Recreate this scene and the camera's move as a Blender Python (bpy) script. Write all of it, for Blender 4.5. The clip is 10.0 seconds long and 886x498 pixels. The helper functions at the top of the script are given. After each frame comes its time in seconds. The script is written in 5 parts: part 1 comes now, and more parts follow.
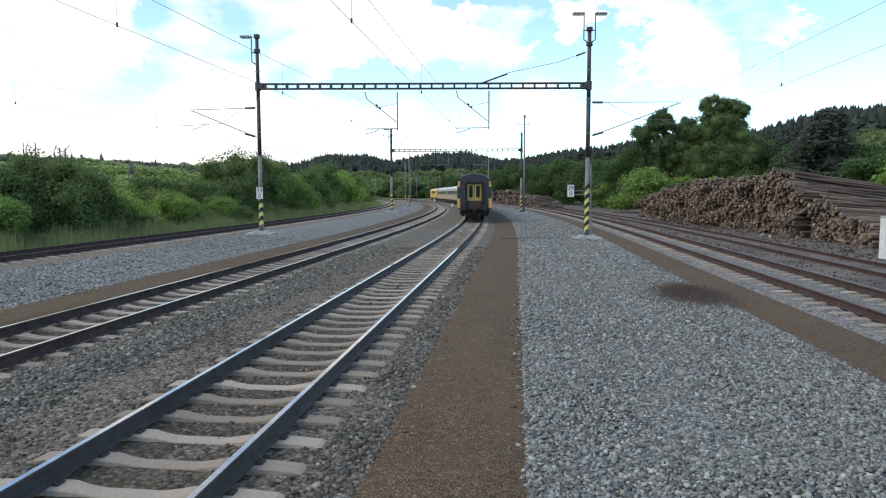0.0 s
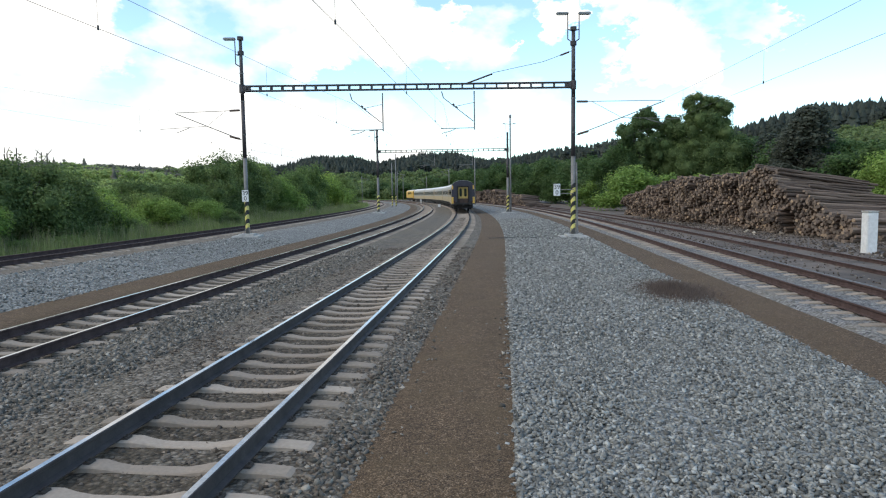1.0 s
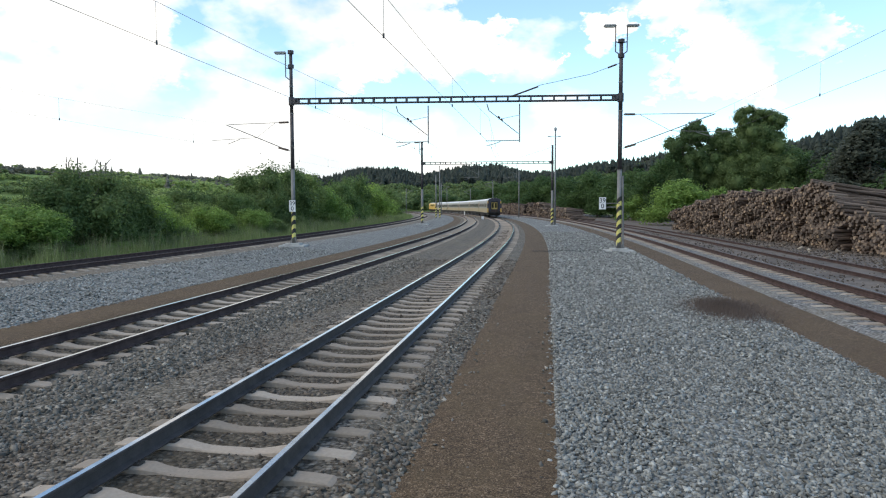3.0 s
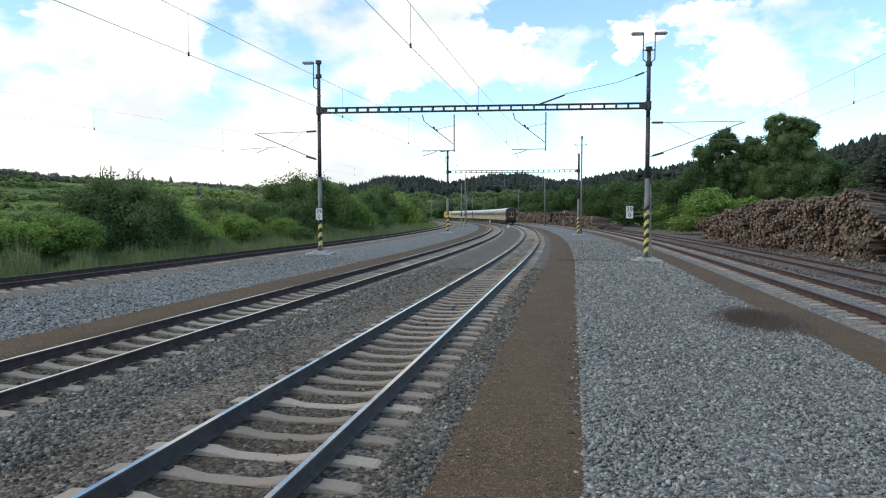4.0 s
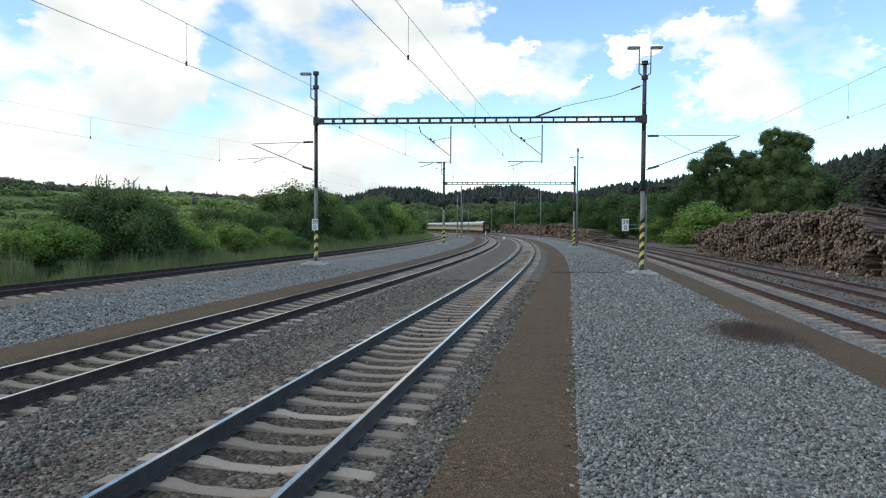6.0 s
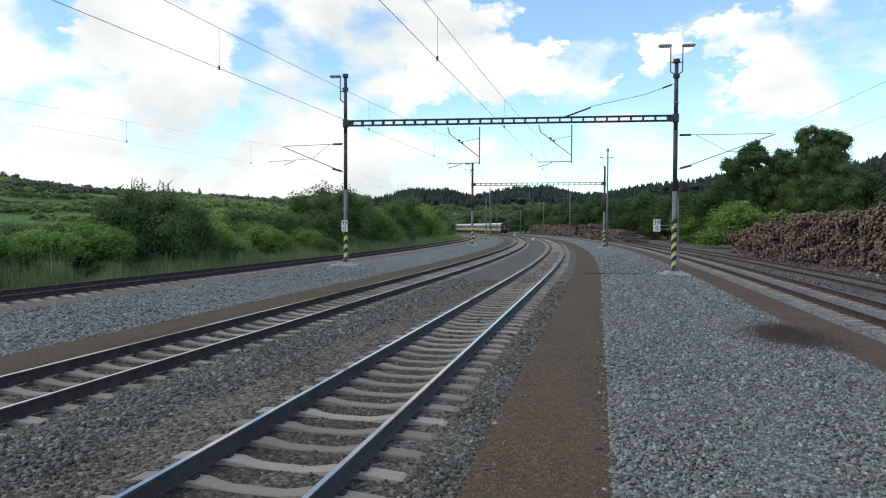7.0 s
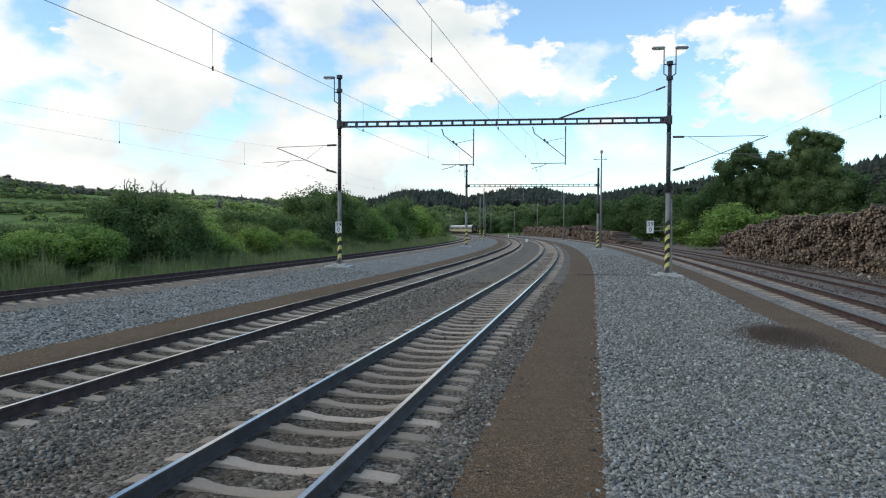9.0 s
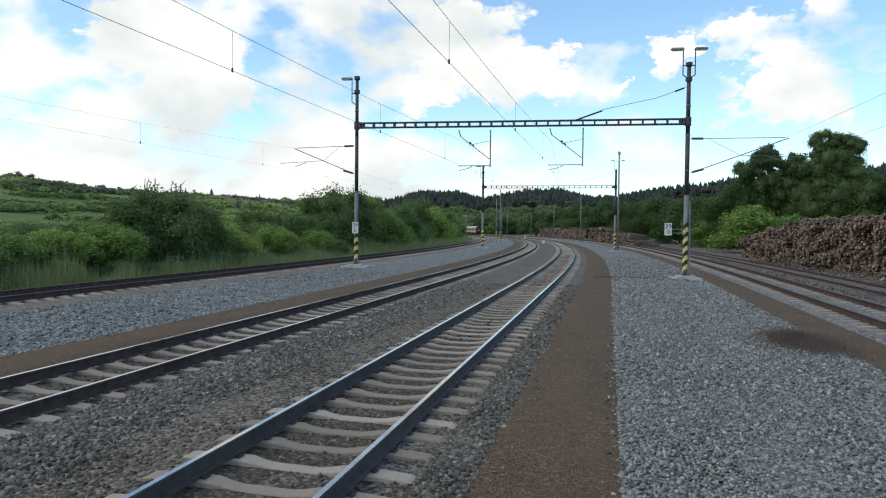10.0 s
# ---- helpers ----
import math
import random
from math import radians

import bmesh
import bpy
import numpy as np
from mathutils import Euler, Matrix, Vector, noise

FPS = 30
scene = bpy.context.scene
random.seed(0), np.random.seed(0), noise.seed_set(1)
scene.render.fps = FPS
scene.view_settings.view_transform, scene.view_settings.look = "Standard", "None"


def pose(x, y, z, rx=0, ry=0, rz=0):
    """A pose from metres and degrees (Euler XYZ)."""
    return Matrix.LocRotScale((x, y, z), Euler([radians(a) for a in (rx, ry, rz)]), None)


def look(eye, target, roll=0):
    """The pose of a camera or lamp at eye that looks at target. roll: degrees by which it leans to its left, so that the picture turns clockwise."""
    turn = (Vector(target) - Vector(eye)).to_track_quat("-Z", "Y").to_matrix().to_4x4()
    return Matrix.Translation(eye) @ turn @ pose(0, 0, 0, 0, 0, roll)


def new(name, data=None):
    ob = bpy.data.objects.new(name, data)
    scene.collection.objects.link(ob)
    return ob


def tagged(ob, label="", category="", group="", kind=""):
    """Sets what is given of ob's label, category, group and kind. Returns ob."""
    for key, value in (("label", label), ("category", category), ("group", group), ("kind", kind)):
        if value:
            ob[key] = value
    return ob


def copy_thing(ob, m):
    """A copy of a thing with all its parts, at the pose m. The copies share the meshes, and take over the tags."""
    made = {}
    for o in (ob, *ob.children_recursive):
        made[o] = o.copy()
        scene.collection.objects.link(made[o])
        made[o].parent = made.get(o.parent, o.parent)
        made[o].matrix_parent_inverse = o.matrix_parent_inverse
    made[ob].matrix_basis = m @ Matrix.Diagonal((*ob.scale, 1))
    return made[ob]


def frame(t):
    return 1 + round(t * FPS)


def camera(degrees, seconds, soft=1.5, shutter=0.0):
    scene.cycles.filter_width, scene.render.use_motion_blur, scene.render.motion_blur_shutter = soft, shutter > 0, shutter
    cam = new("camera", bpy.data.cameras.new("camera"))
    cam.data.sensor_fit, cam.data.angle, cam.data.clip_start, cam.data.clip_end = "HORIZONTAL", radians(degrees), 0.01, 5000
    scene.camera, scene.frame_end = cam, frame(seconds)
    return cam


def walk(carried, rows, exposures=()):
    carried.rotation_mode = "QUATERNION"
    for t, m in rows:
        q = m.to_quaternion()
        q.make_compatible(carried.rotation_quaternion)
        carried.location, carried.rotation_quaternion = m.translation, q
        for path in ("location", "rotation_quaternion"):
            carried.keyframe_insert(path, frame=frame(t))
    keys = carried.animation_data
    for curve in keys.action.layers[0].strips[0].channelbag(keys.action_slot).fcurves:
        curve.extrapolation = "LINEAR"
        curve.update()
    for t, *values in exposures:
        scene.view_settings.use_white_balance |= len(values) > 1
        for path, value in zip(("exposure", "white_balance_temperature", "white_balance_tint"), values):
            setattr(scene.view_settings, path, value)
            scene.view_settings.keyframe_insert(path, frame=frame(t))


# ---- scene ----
cam = camera(68.13, 10.0, soft=1.15)
PATH = [
    (0.0, 0.045, -0.003, 2.412, 85.18, 0.14, -0.00),
    (0.5, 0.053, -0.009, 2.416, 85.09, 0.56, -0.93),
    (1.0, 0.054, -0.011, 2.411, 85.21, 0.84, -1.15),
    (1.5, 0.053, -0.007, 2.411, 85.37, 0.89, -0.69),
    (2.0, 0.052, -0.010, 2.414, 85.66, 0.71, 0.09),
    (2.5, 0.046, -0.001, 2.411, 85.95, 0.41, 1.10),
    (4.0, 0.029, -0.008, 2.420, 87.02, 0.05, 4.86),
    (4.5, 0.036, 0.005, 2.414, 87.33, -0.20, 4.49),
    (5.0, 0.038, 0.006, 2.414, 87.63, -0.18, 4.03),
    (6.5, 0.007, 0.006, 2.416, 88.09, -0.50, 5.36),
    (7.0, 0.001, 0.018, 2.412, 88.10, -0.21, 6.99),
    (7.5, 0.009, 0.023, 2.412, 88.14, -0.20, 7.66),
    (8.0, 0.014, 0.006, 2.419, 88.14, -0.24, 6.72),
    (8.5, 0.010, 0.007, 2.417, 88.15, -0.31, 6.33),
    (9.0, 0.001, 0.021, 2.413, 88.22, -0.26, 6.47),
    (9.5, -0.002, 0.013, 2.418, 88.25, -0.41, 7.24),
    (10.0, -0.000, 0.000, 2.420, 88.29, -0.59, 7.89),
]
walk(cam, [(t, pose(x, y, z, rx, ry, rz)) for t, x, y, z, rx, ry, rz in PATH],
     exposures=[(0.0, 0.0, 6690, 10), (2.5, -0.02, 6690, 10), (4.0, -0.14, 6660, 9), (6.0, -0.28, 6590, 8), (10.0, -0.34, 6570, 8)])


# ---- world and sun ----
def make_world():
    """A bright sky, broken by white cumulus, hazier towards the horizon."""
    w = bpy.data.worlds.new("sky")
    scene.world = w
    w.use_nodes = True
    nt = w.node_tree
    nt.nodes.clear()
    N, L = nt.nodes.new, nt.links.new
    out, bg = N("ShaderNodeOutputWorld"), N("ShaderNodeBackground")
    sky = N("ShaderNodeTexSky")
    sky.sky_type, sky.sun_disc = "NISHITA", False
    sky.sun_elevation, sky.sun_rotation = radians(SUN_EL), radians(SUN_AZ)
    sky.altitude, sky.air_density, sky.dust_density, sky.ozone_density = 400, 1.0, 0.6, 1.4
    tc, sep = N("ShaderNodeTexCoord"), N("ShaderNodeSeparateXYZ")
    L(tc.outputs["Generated"], sep.inputs[0])
    puff = N("ShaderNodeVectorMath"); puff.operation = "MULTIPLY"; puff.inputs[1].default_value = (1.0, 1.0, 1.7)
    L(tc.outputs["Generated"], puff.inputs[0])
    big = N("ShaderNodeTexNoise"); big.inputs["Scale"].default_value = 6.0; big.inputs["Detail"].default_value = 9; big.inputs["Roughness"].default_value = 0.50
    L(puff.outputs[0], big.inputs["Vector"])
    # more cloud to the left (west) and low over the horizon
    lean = N("ShaderNodeMath"); lean.operation = "MULTIPLY_ADD"; lean.inputs[1].default_value = -0.20
    L(sep.outputs[0], lean.inputs[0]); L(big.outputs["Fac"], lean.inputs[2])
    low = N("ShaderNodeMapRange"); low.inputs[1].default_value = 0.03; low.inputs[2].default_value = 0.24; low.inputs[3].default_value = 0.06; low.inputs[4].default_value = -0.01
    L(sep.outputs[2], low.inputs[0])
    tot = N("ShaderNodeMath"); tot.operation = "ADD"
    L(lean.outputs[0], tot.inputs[0]); L(low.outputs[0], tot.inputs[1])
    # the heaped cumulus ahead, with ragged edges
    fray = N("ShaderNodeTexNoise"); fray.inputs["Scale"].default_value = 17.0; fray.inputs["Detail"].default_value = 7; fray.inputs["Roughness"].default_value = 0.62
    L(puff.outputs[0], fray.inputs["Vector"])
    ragged = N("ShaderNodeVectorMath"); ragged.operation = "MULTIPLY_ADD"; ragged.inputs[1].default_value = (0.16, 0.16, 0.16)
    L(fray.outputs["Color"], ragged.inputs[0]); L(tc.outputs["Generated"], ragged.inputs[2])
    heap = None
    for x, y, z, r in CUMULUS:
        far, soft = N("ShaderNodeVectorMath"), N("ShaderNodeMapRange")
        far.operation, far.inputs[1].default_value = "DISTANCE", (x + 0.08, y + 0.08, z + 0.08)
        soft.interpolation_type = "SMOOTHSTEP"
        soft.inputs[1].default_value, soft.inputs[2].default_value, soft.inputs[3].default_value, soft.inputs[4].default_value = r * 0.6, r * 1.25, 1.0, 0.0
        L(ragged.outputs[0], far.inputs[0]); L(far.outputs["Value"], soft.inputs[0])
        if heap is None:
            heap = soft.outputs[0]
        else:
            top = N("ShaderNodeMath"); top.operation = "MAXIMUM"
            L(heap, top.inputs[0]); L(soft.outputs[0], top.inputs[1])
            heap = top.outputs[0]
    both = N("ShaderNodeMath"); both.operation = "MULTIPLY_ADD"; both.inputs[1].default_value = 0.20
    L(heap, both.inputs[0]); L(tot.outputs[0], both.inputs[2])
    ramp = N("ShaderNodeValToRGB")
    ramp.color_ramp.elements[0].position, ramp.color_ramp.elements[1].position = 0.505, 0.615
    L(both.outputs[0], ramp.inputs[0])
    # the clouds' own shading
    shade = N("ShaderNodeTexNoise"); shade.inputs["Scale"].default_value = 5.0; shade.inputs["Detail"].default_value = 6
    L(puff.outputs[0], shade.inputs["Vector"])
    cr = N("ShaderNodeValToRGB")
    cr.color_ramp.elements[0].position, cr.color_ramp.elements[1].position = 0.36, 0.56
    cr.color_ramp.elements[0].color, cr.color_ramp.elements[1].color = (1.00, 1.07, 1.10, 1), (1.37, 1.37, 1.34, 1)
    L(shade.outputs["Fac"], cr.inputs[0])
    mul = N("ShaderNodeMix"); mul.data_type = "RGBA"; mul.blend_type = "MULTIPLY"; mul.inputs[0].default_value = 1.0
    mul.inputs[7].default_value = (SKY_GAIN * 0.91, SKY_GAIN * 1.01, SKY_GAIN * 1.0, 1)
    L(sky.outputs[0], mul.inputs[6])
    mix = N("ShaderNodeMix"); mix.data_type = "RGBA"
    L(ramp.outputs[0], mix.inputs[0]); L(mul.outputs[2], mix.inputs[6]); L(cr.outputs[0], mix.inputs[7])
    L(mix.outputs[2], bg.inputs[0])
    bg.inputs[1].default_value = 1.0
    L(bg.outputs[0], out.inputs[0])


# directions and radii of the cloud heaps over the line
CUMULUS = [(0.276, 0.925, 0.261, 0.052), (0.322, 0.913, 0.249, 0.05), (0.392, 0.883, 0.260, 0.065), (0.432, 0.875, 0.218, 0.04), (0.321, 0.928, 0.186, 0.045),
           (0.368, 0.911, 0.189, 0.05), (0.262, 0.948, 0.180, 0.03), (0.193, 0.952, 0.237, 0.033), (-0.052, 0.965, 0.258, 0.065), (-0.116, 0.950, 0.289, 0.05),
           (0.018, 0.973, 0.230, 0.04), (-0.152, 0.966, 0.212, 0.035), (0.118, 0.972, 0.202, 0.012), (-0.459, 0.863, 0.211, 0.06), (-0.531, 0.809, 0.252, 0.05)]
SUN_EL, SUN_AZ, SKY_GAIN = 48, -118, 0.295
make_world()
sun = new("sun", bpy.data.lights.new("sun", "SUN"))
sun.data.energy, sun.data.angle, sun.data.color = 1.15, radians(20), (1.0, 0.96, 0.90)
se, sa = radians(SUN_EL), radians(SUN_AZ)
sun.matrix_world = look((0, 0, 60), (-60 * math.sin(sa) * math.cos(se), -60 * math.cos(sa) * math.cos(se), 60 - 60 * math.sin(se)))


# ---- materials ----
def mat(name, rough=0.7, metal=0.0, spec=0.5):
    m = bpy.data.materials.new(name)
    m.use_nodes = True
    b = m.node_tree.nodes["Principled BSDF"]
    b.inputs["Roughness"].default_value, b.inputs["Metallic"].default_value = rough, metal
    b.inputs["Specular IOR Level"].default_value = spec
    return m, m.node_tree, b


def ramp_node(nt, stops):
    r = nt.nodes.new("ShaderNodeValToRGB")
    el = r.color_ramp.elements
    while len(el) < len(stops):
        el.new(0.5)
    for e, (p, c) in zip(el, stops):
        e.position, e.color = p, (*c, 1)
    return r


def mixed(nt, a, b, fac, mode="MIX"):
    """A colour mix; a, b, fac are sockets or values."""
    m = nt.nodes.new("ShaderNodeMix")
    m.data_type, m.blend_type = "RGBA", mode
    for i, v in ((0, fac), (6, a), (7, b)):
        if isinstance(v, bpy.types.NodeSocket):
            nt.links.new(v, m.inputs[i])
        else:
            m.inputs[i].default_value = v if i == 0 else (*v, 1)
    return m.outputs[2]


def noise_node(nt, scale, detail=4, rough=0.55, kind="Object", stretch=(1, 1, 1)):
    tc, mp, n = nt.nodes.new("ShaderNodeTexCoord"), nt.nodes.new("ShaderNodeMapping"), nt.nodes.new("ShaderNodeTexNoise")
    mp.inputs["Scale"].default_value = stretch
    n.inputs["Scale"].default_value, n.inputs["Detail"].default_value, n.inputs["Roughness"].default_value = scale, detail, rough
    nt.links.new(tc.outputs[kind], mp.inputs[0]); nt.links.new(mp.outputs[0], n.inputs["Vector"])
    return n.outputs["Fac"]


def bump(nt, b, height, strength, dist):
    n = nt.nodes.new("ShaderNodeBump")
    n.inputs["Strength"].default_value, n.inputs["Distance"].default_value = strength, dist
    nt.links.new(height, n.inputs["Height"]); nt.links.new(n.outputs[0], b.inputs["Normal"])


def grainy(name, dark, light, scale=6, rough=0.7, metal=0.0, bump_d=0.003, fine=60, stain=None, stain_scale=0.7, spec=0.5, stretch=(1, 1, 1)):
    """A surface with variation at two scales and a fine relief."""
    m, nt, b = mat(name, rough, metal, spec)
    r = ramp_node(nt, [(0.32, dark), (0.68, light)])
    nt.links.new(noise_node(nt, scale, 5, stretch=stretch), r.inputs[0])
    col = r.outputs[0]
    f = noise_node(nt, fine, 3, stretch=stretch)
    col = mixed(nt, col, mixed(nt, (0.62, 0.62, 0.62), (1.25, 1.25, 1.25), f), 0.55, "MULTIPLY")
    if stain:
        s = ramp_node(nt, [(0.48, (0, 0, 0)), (0.66, (1, 1, 1))])
        nt.links.new(noise_node(nt, stain_scale, 6, 0.65), s.inputs[0])
        col = mixed(nt, col, stain, s.outputs[0])
    nt.links.new(col, b.inputs["Base Color"])
    if bump_d:
        bump(nt, b, f, 0.6, bump_d)
    return m


def gravel(name, tones, cell=0.05, relief=0.03, tint=None, tint_scale=0.5, fine_tone=None):
    """Crushed stone: cells of differing grey, each a facet of its own, darkened at their edges, with patches of dust.
    """
    m, nt, b = mat(name, 0.9, 0, 0.25)
    tc = nt.nodes.new("ShaderNodeTexCoord")
    warp = nt.nodes.new("ShaderNodeTexNoise"); warp.inputs["Scale"].default_value = 18
    nt.links.new(tc.outputs["Object"], warp.inputs["Vector"])
    av = nt.nodes.new("ShaderNodeVectorMath"); av.operation = "MULTIPLY_ADD"; av.inputs[1].default_value = (0.03, 0.03, 0.03)
    nt.links.new(warp.outputs["Color"], av.inputs[0]); nt.links.new(tc.outputs["Object"], av.inputs[2])
    v = nt.nodes.new("ShaderNodeTexVoronoi"); v.inputs["Scale"].default_value = 1 / cell; v.inputs["Randomness"].default_value = 1
    nt.links.new(av.outputs[0], v.inputs["Vector"])
    sp = nt.nodes.new("ShaderNodeSeparateColor"); nt.links.new(v.outputs["Color"], sp.inputs[0])
    r = ramp_node(nt, [(i / (len(tones) - 1), c) for i, c in enumerate(tones)])
    nt.links.new(sp.outputs[0], r.inputs[0])
    # shade of the crevices between stones, painted in by darkening the cell edges
    gap_shade = ramp_node(nt, [(0.35, (1, 1, 1)), (0.85, (0.35, 0.34, 0.33))])
    nt.links.new(v.outputs["Distance"], gap_shade.inputs[0])
    col = mixed(nt, r.outputs[0], gap_shade.outputs[0], 1.0, "MULTIPLY")
    big = noise_node(nt, 1.3, 5)
    col = mixed(nt, col, mixed(nt, (0.78, 0.78, 0.78), (1.18, 1.18, 1.18), big), 1.0, "MULTIPLY")
    clod = ramp_node(nt, [(0.33, (0.62, 0.62, 0.62)), (0.67, (1.35, 1.35, 1.35))])
    nt.links.new(noise_node(nt, 7.0 if cell > 0.03 else 14.0, 3, 0.7), clod.inputs[0])
    col = mixed(nt, col, clod.outputs[0], 0.8, "MULTIPLY")
    wide = noise_node(nt, 0.35, 6, 0.7)
    col = mixed(nt, col, mixed(nt, (0.72, 0.72, 0.72), (1.28, 1.28, 1.28), wide), 1.0, "MULTIPLY")
    if tint:
        s = ramp_node(nt, [(0.45, (0, 0, 0)), (0.65, (0.8, 0.8, 0.8))])
        nt.links.new(noise_node(nt, tint_scale, 6, 0.6), s.inputs[0])
        col = mixed(nt, col, mixed(nt, col, tint, 0.55), s.outputs[0])
    nt.links.new(col, b.inputs["Base Color"])
    inv = nt.nodes.new("ShaderNodeMath"); inv.operation = "SUBTRACT"; inv.inputs[0].default_value = 1
    nt.links.new(v.outputs["Distance"], inv.inputs[1])
    bump(nt, b, inv.outputs[0], 0.9, relief)
    return m


def leafy(name, dark, light):
    m, nt, b = mat(name, 0.6, 0, 0.3)
    g = nt.nodes.new("ShaderNodeNewGeometry")
    r = ramp_node(nt, [(0.0, dark), (0.75, light), (1.0, tuple(min(1, c * 1.25) for c in light))])
    nt.links.new(g.outputs["Random Per Island"], r.inputs[0])
    o = nt.nodes.new("ShaderNodeObjectInfo")
    tone = mixed(nt, (0.8, 0.85, 0.8), (1.2, 1.12, 1.0), o.outputs["Random"])
    col = mixed(nt, r.outputs[0], tone, 1.0, "MULTIPLY")
    col = mixed(nt, col, mixed(nt, (0.75, 0.78, 0.7), (1.2, 1.18, 1.1), noise_node(nt, 0.5, 3)), 1.0, "MULTIPLY")
    nt.links.new(col, b.inputs["Base Color"])
    tr, ms = nt.nodes.new("ShaderNodeBsdfTranslucent"), nt.nodes.new("ShaderNodeMixShader")
    nt.links.new(col, tr.inputs[0])
    ms.inputs[0].default_value = 0.5
    nt.links.new(b.outputs[0], ms.inputs[1]); nt.links.new(tr.outputs[0], ms.inputs[2])
    nt.links.new(ms.outputs[0], nt.nodes["Material Output"].inputs[0])
    return m


def by_random(name, stops, rough=0.8, fine=40, bump_d=0.004, island=False, stretch=(1, 1, 1)):
    m, nt, b = mat(name, rough, 0, 0.3)
    o = nt.nodes.new("ShaderNodeNewGeometry" if island else "ShaderNodeObjectInfo")
    r = ramp_node(nt, stops)
    nt.links.new(o.outputs["Random Per Island" if island else "Random"], r.inputs[0])
    f = noise_node(nt, fine, 4, stretch=stretch)
    nt.links.new(mixed(nt, r.outputs[0], mixed(nt, (0.6, 0.6, 0.6), (1.3, 1.3, 1.3), f), 0.7, "MULTIPLY"), b.inputs["Base Color"])
    bump(nt, b, f, 0.6, bump_d)
    return m


M_PLAT = gravel("grey crushed stone", [(0.108, 0.109, 0.102), (0.216, 0.217, 0.204), (0.293, 0.293, 0.274), (0.405, 0.404, 0.379)], 0.05, 0.03)
M_BALLAST = gravel("weathered ballast", [(0.059, 0.051, 0.040), (0.146, 0.127, 0.102), (0.210, 0.184, 0.150), (0.307, 0.270, 0.226)], 0.05, 0.03, tint=(0.191, 0.158, 0.110))
M_CRIB = gravel("brown ballast between the sleepers", [(0.038, 0.031, 0.023), (0.088, 0.073, 0.054), (0.130, 0.108, 0.081), (0.20, 0.168, 0.13)], 0.05, 0.03, tint=(0.10, 0.078, 0.05))
M_BALLAST_D = gravel("pale ballast", [(0.11, 0.107, 0.103), (0.20, 0.195, 0.187), (0.265, 0.257, 0.245), (0.34, 0.33, 0.31)], 0.05, 0.03, tint=(0.26, 0.22, 0.16))
M_BALLAST_W = gravel("brown siding ballast", [(0.110, 0.092, 0.074), (0.19, 0.163, 0.132), (0.24, 0.208, 0.17), (0.31, 0.272, 0.225)], 0.05, 0.02, tint=(0.20, 0.155, 0.105))
M_PATH = gravel("brown fine grit", [(0.071, 0.044, 0.025), (0.117, 0.075, 0.042), (0.149, 0.097, 0.055), (0.270, 0.190, 0.123)], 0.014, 0.006, tint=(0.113, 0.077, 0.040), tint_scale=0.8)
M_DIRT = grainy("dark trodden yard dirt", (0.088, 0.070, 0.057), (0.165, 0.132, 0.106), 1.2, 0.95, bump_d=0.02, fine=14, stain=(0.06, 0.048, 0.04), stain_scale=0.25)
M_STONE = by_random("stone chips", [(0, (0.091, 0.091, 0.083)), (0.4, (0.202, 0.202, 0.185)), (0.9, (0.323, 0.322, 0.296)), (1, (0.473, 0.472, 0.435))], 0.85, 30, 0.004, island=True)
M_STONE_B = by_random("ballast chips", [(0, (0.045, 0.035, 0.026)), (0.4, (0.108, 0.087, 0.067)), (0.85, (0.167, 0.136, 0.106)), (1, (0.286, 0.235, 0.187))], 0.85, 30, 0.004, island=True)
M_STONE_G = by_random("dark grey ballast chips", [(0, (0.058, 0.053, 0.042)), (0.4, (0.138, 0.123, 0.102)), (0.88, (0.227, 0.203, 0.168)), (1, (0.382, 0.343, 0.286))], 0.85, 30, 0.004, island=True)
M_CONC = by_random("sleeper concrete", [(0, (0.242, 0.200, 0.157)), (0.6, (0.326, 0.270, 0.216)), (1, (0.419, 0.350, 0.283))], 0.9, 25, 0.003)
M_RUST = grainy("rusty rail web", (0.053, 0.035, 0.032), (0.098, 0.065, 0.059), 5, 0.85, bump_d=0.002, fine=40, spec=0.15)
M_BLUE = grainy("oiled rail web", (0.052, 0.043, 0.041), (0.088, 0.074, 0.070), 5, 0.6, bump_d=0.002, fine=40, spec=0.22)
M_SHINE = grainy("polished rail head", (0.36, 0.36, 0.37), (0.52, 0.52, 0.53), 3, 0.11, 1.0, bump_d=0, fine=30, stretch=(1, 1, 1))
M_SHINE_B = grainy("duller rail head", (0.32, 0.31, 0.31), (0.48, 0.47, 0.47), 3, 0.12, 1.0, bump_d=0, fine=30)
M_HEAD_R = grainy("rusted rail head", (0.07, 0.05, 0.042), (0.15, 0.11, 0.09), 3, 0.6, 0.4, bump_d=0.0004, fine=30)
M_CLIP = grainy("rail clip", (0.03, 0.025, 0.02), (0.07, 0.055, 0.045), 20, 0.7)
M_MAST = grainy("dark painted mast steel", (0.040, 0.036, 0.040), (0.085, 0.075, 0.078), 3, 0.6, 0.2, fine=30)
M_GALV = grainy("dull galvanised steel", (0.13, 0.13, 0.125), (0.24, 0.235, 0.225), 2.5, 0.7, 0.0, fine=20)
M_WHITEP = grainy("white paint", (0.66, 0.66, 0.64), (0.82, 0.82, 0.80), 6, 0.6, fine=30)
M_BLACK = grainy("black paint", (0.012, 0.012, 0.012), (0.03, 0.03, 0.03), 8, 0.6)
M_YEL = grainy("yellow paint", (0.60, 0.52, 0.13), (0.74, 0.66, 0.22), 8, 0.6)
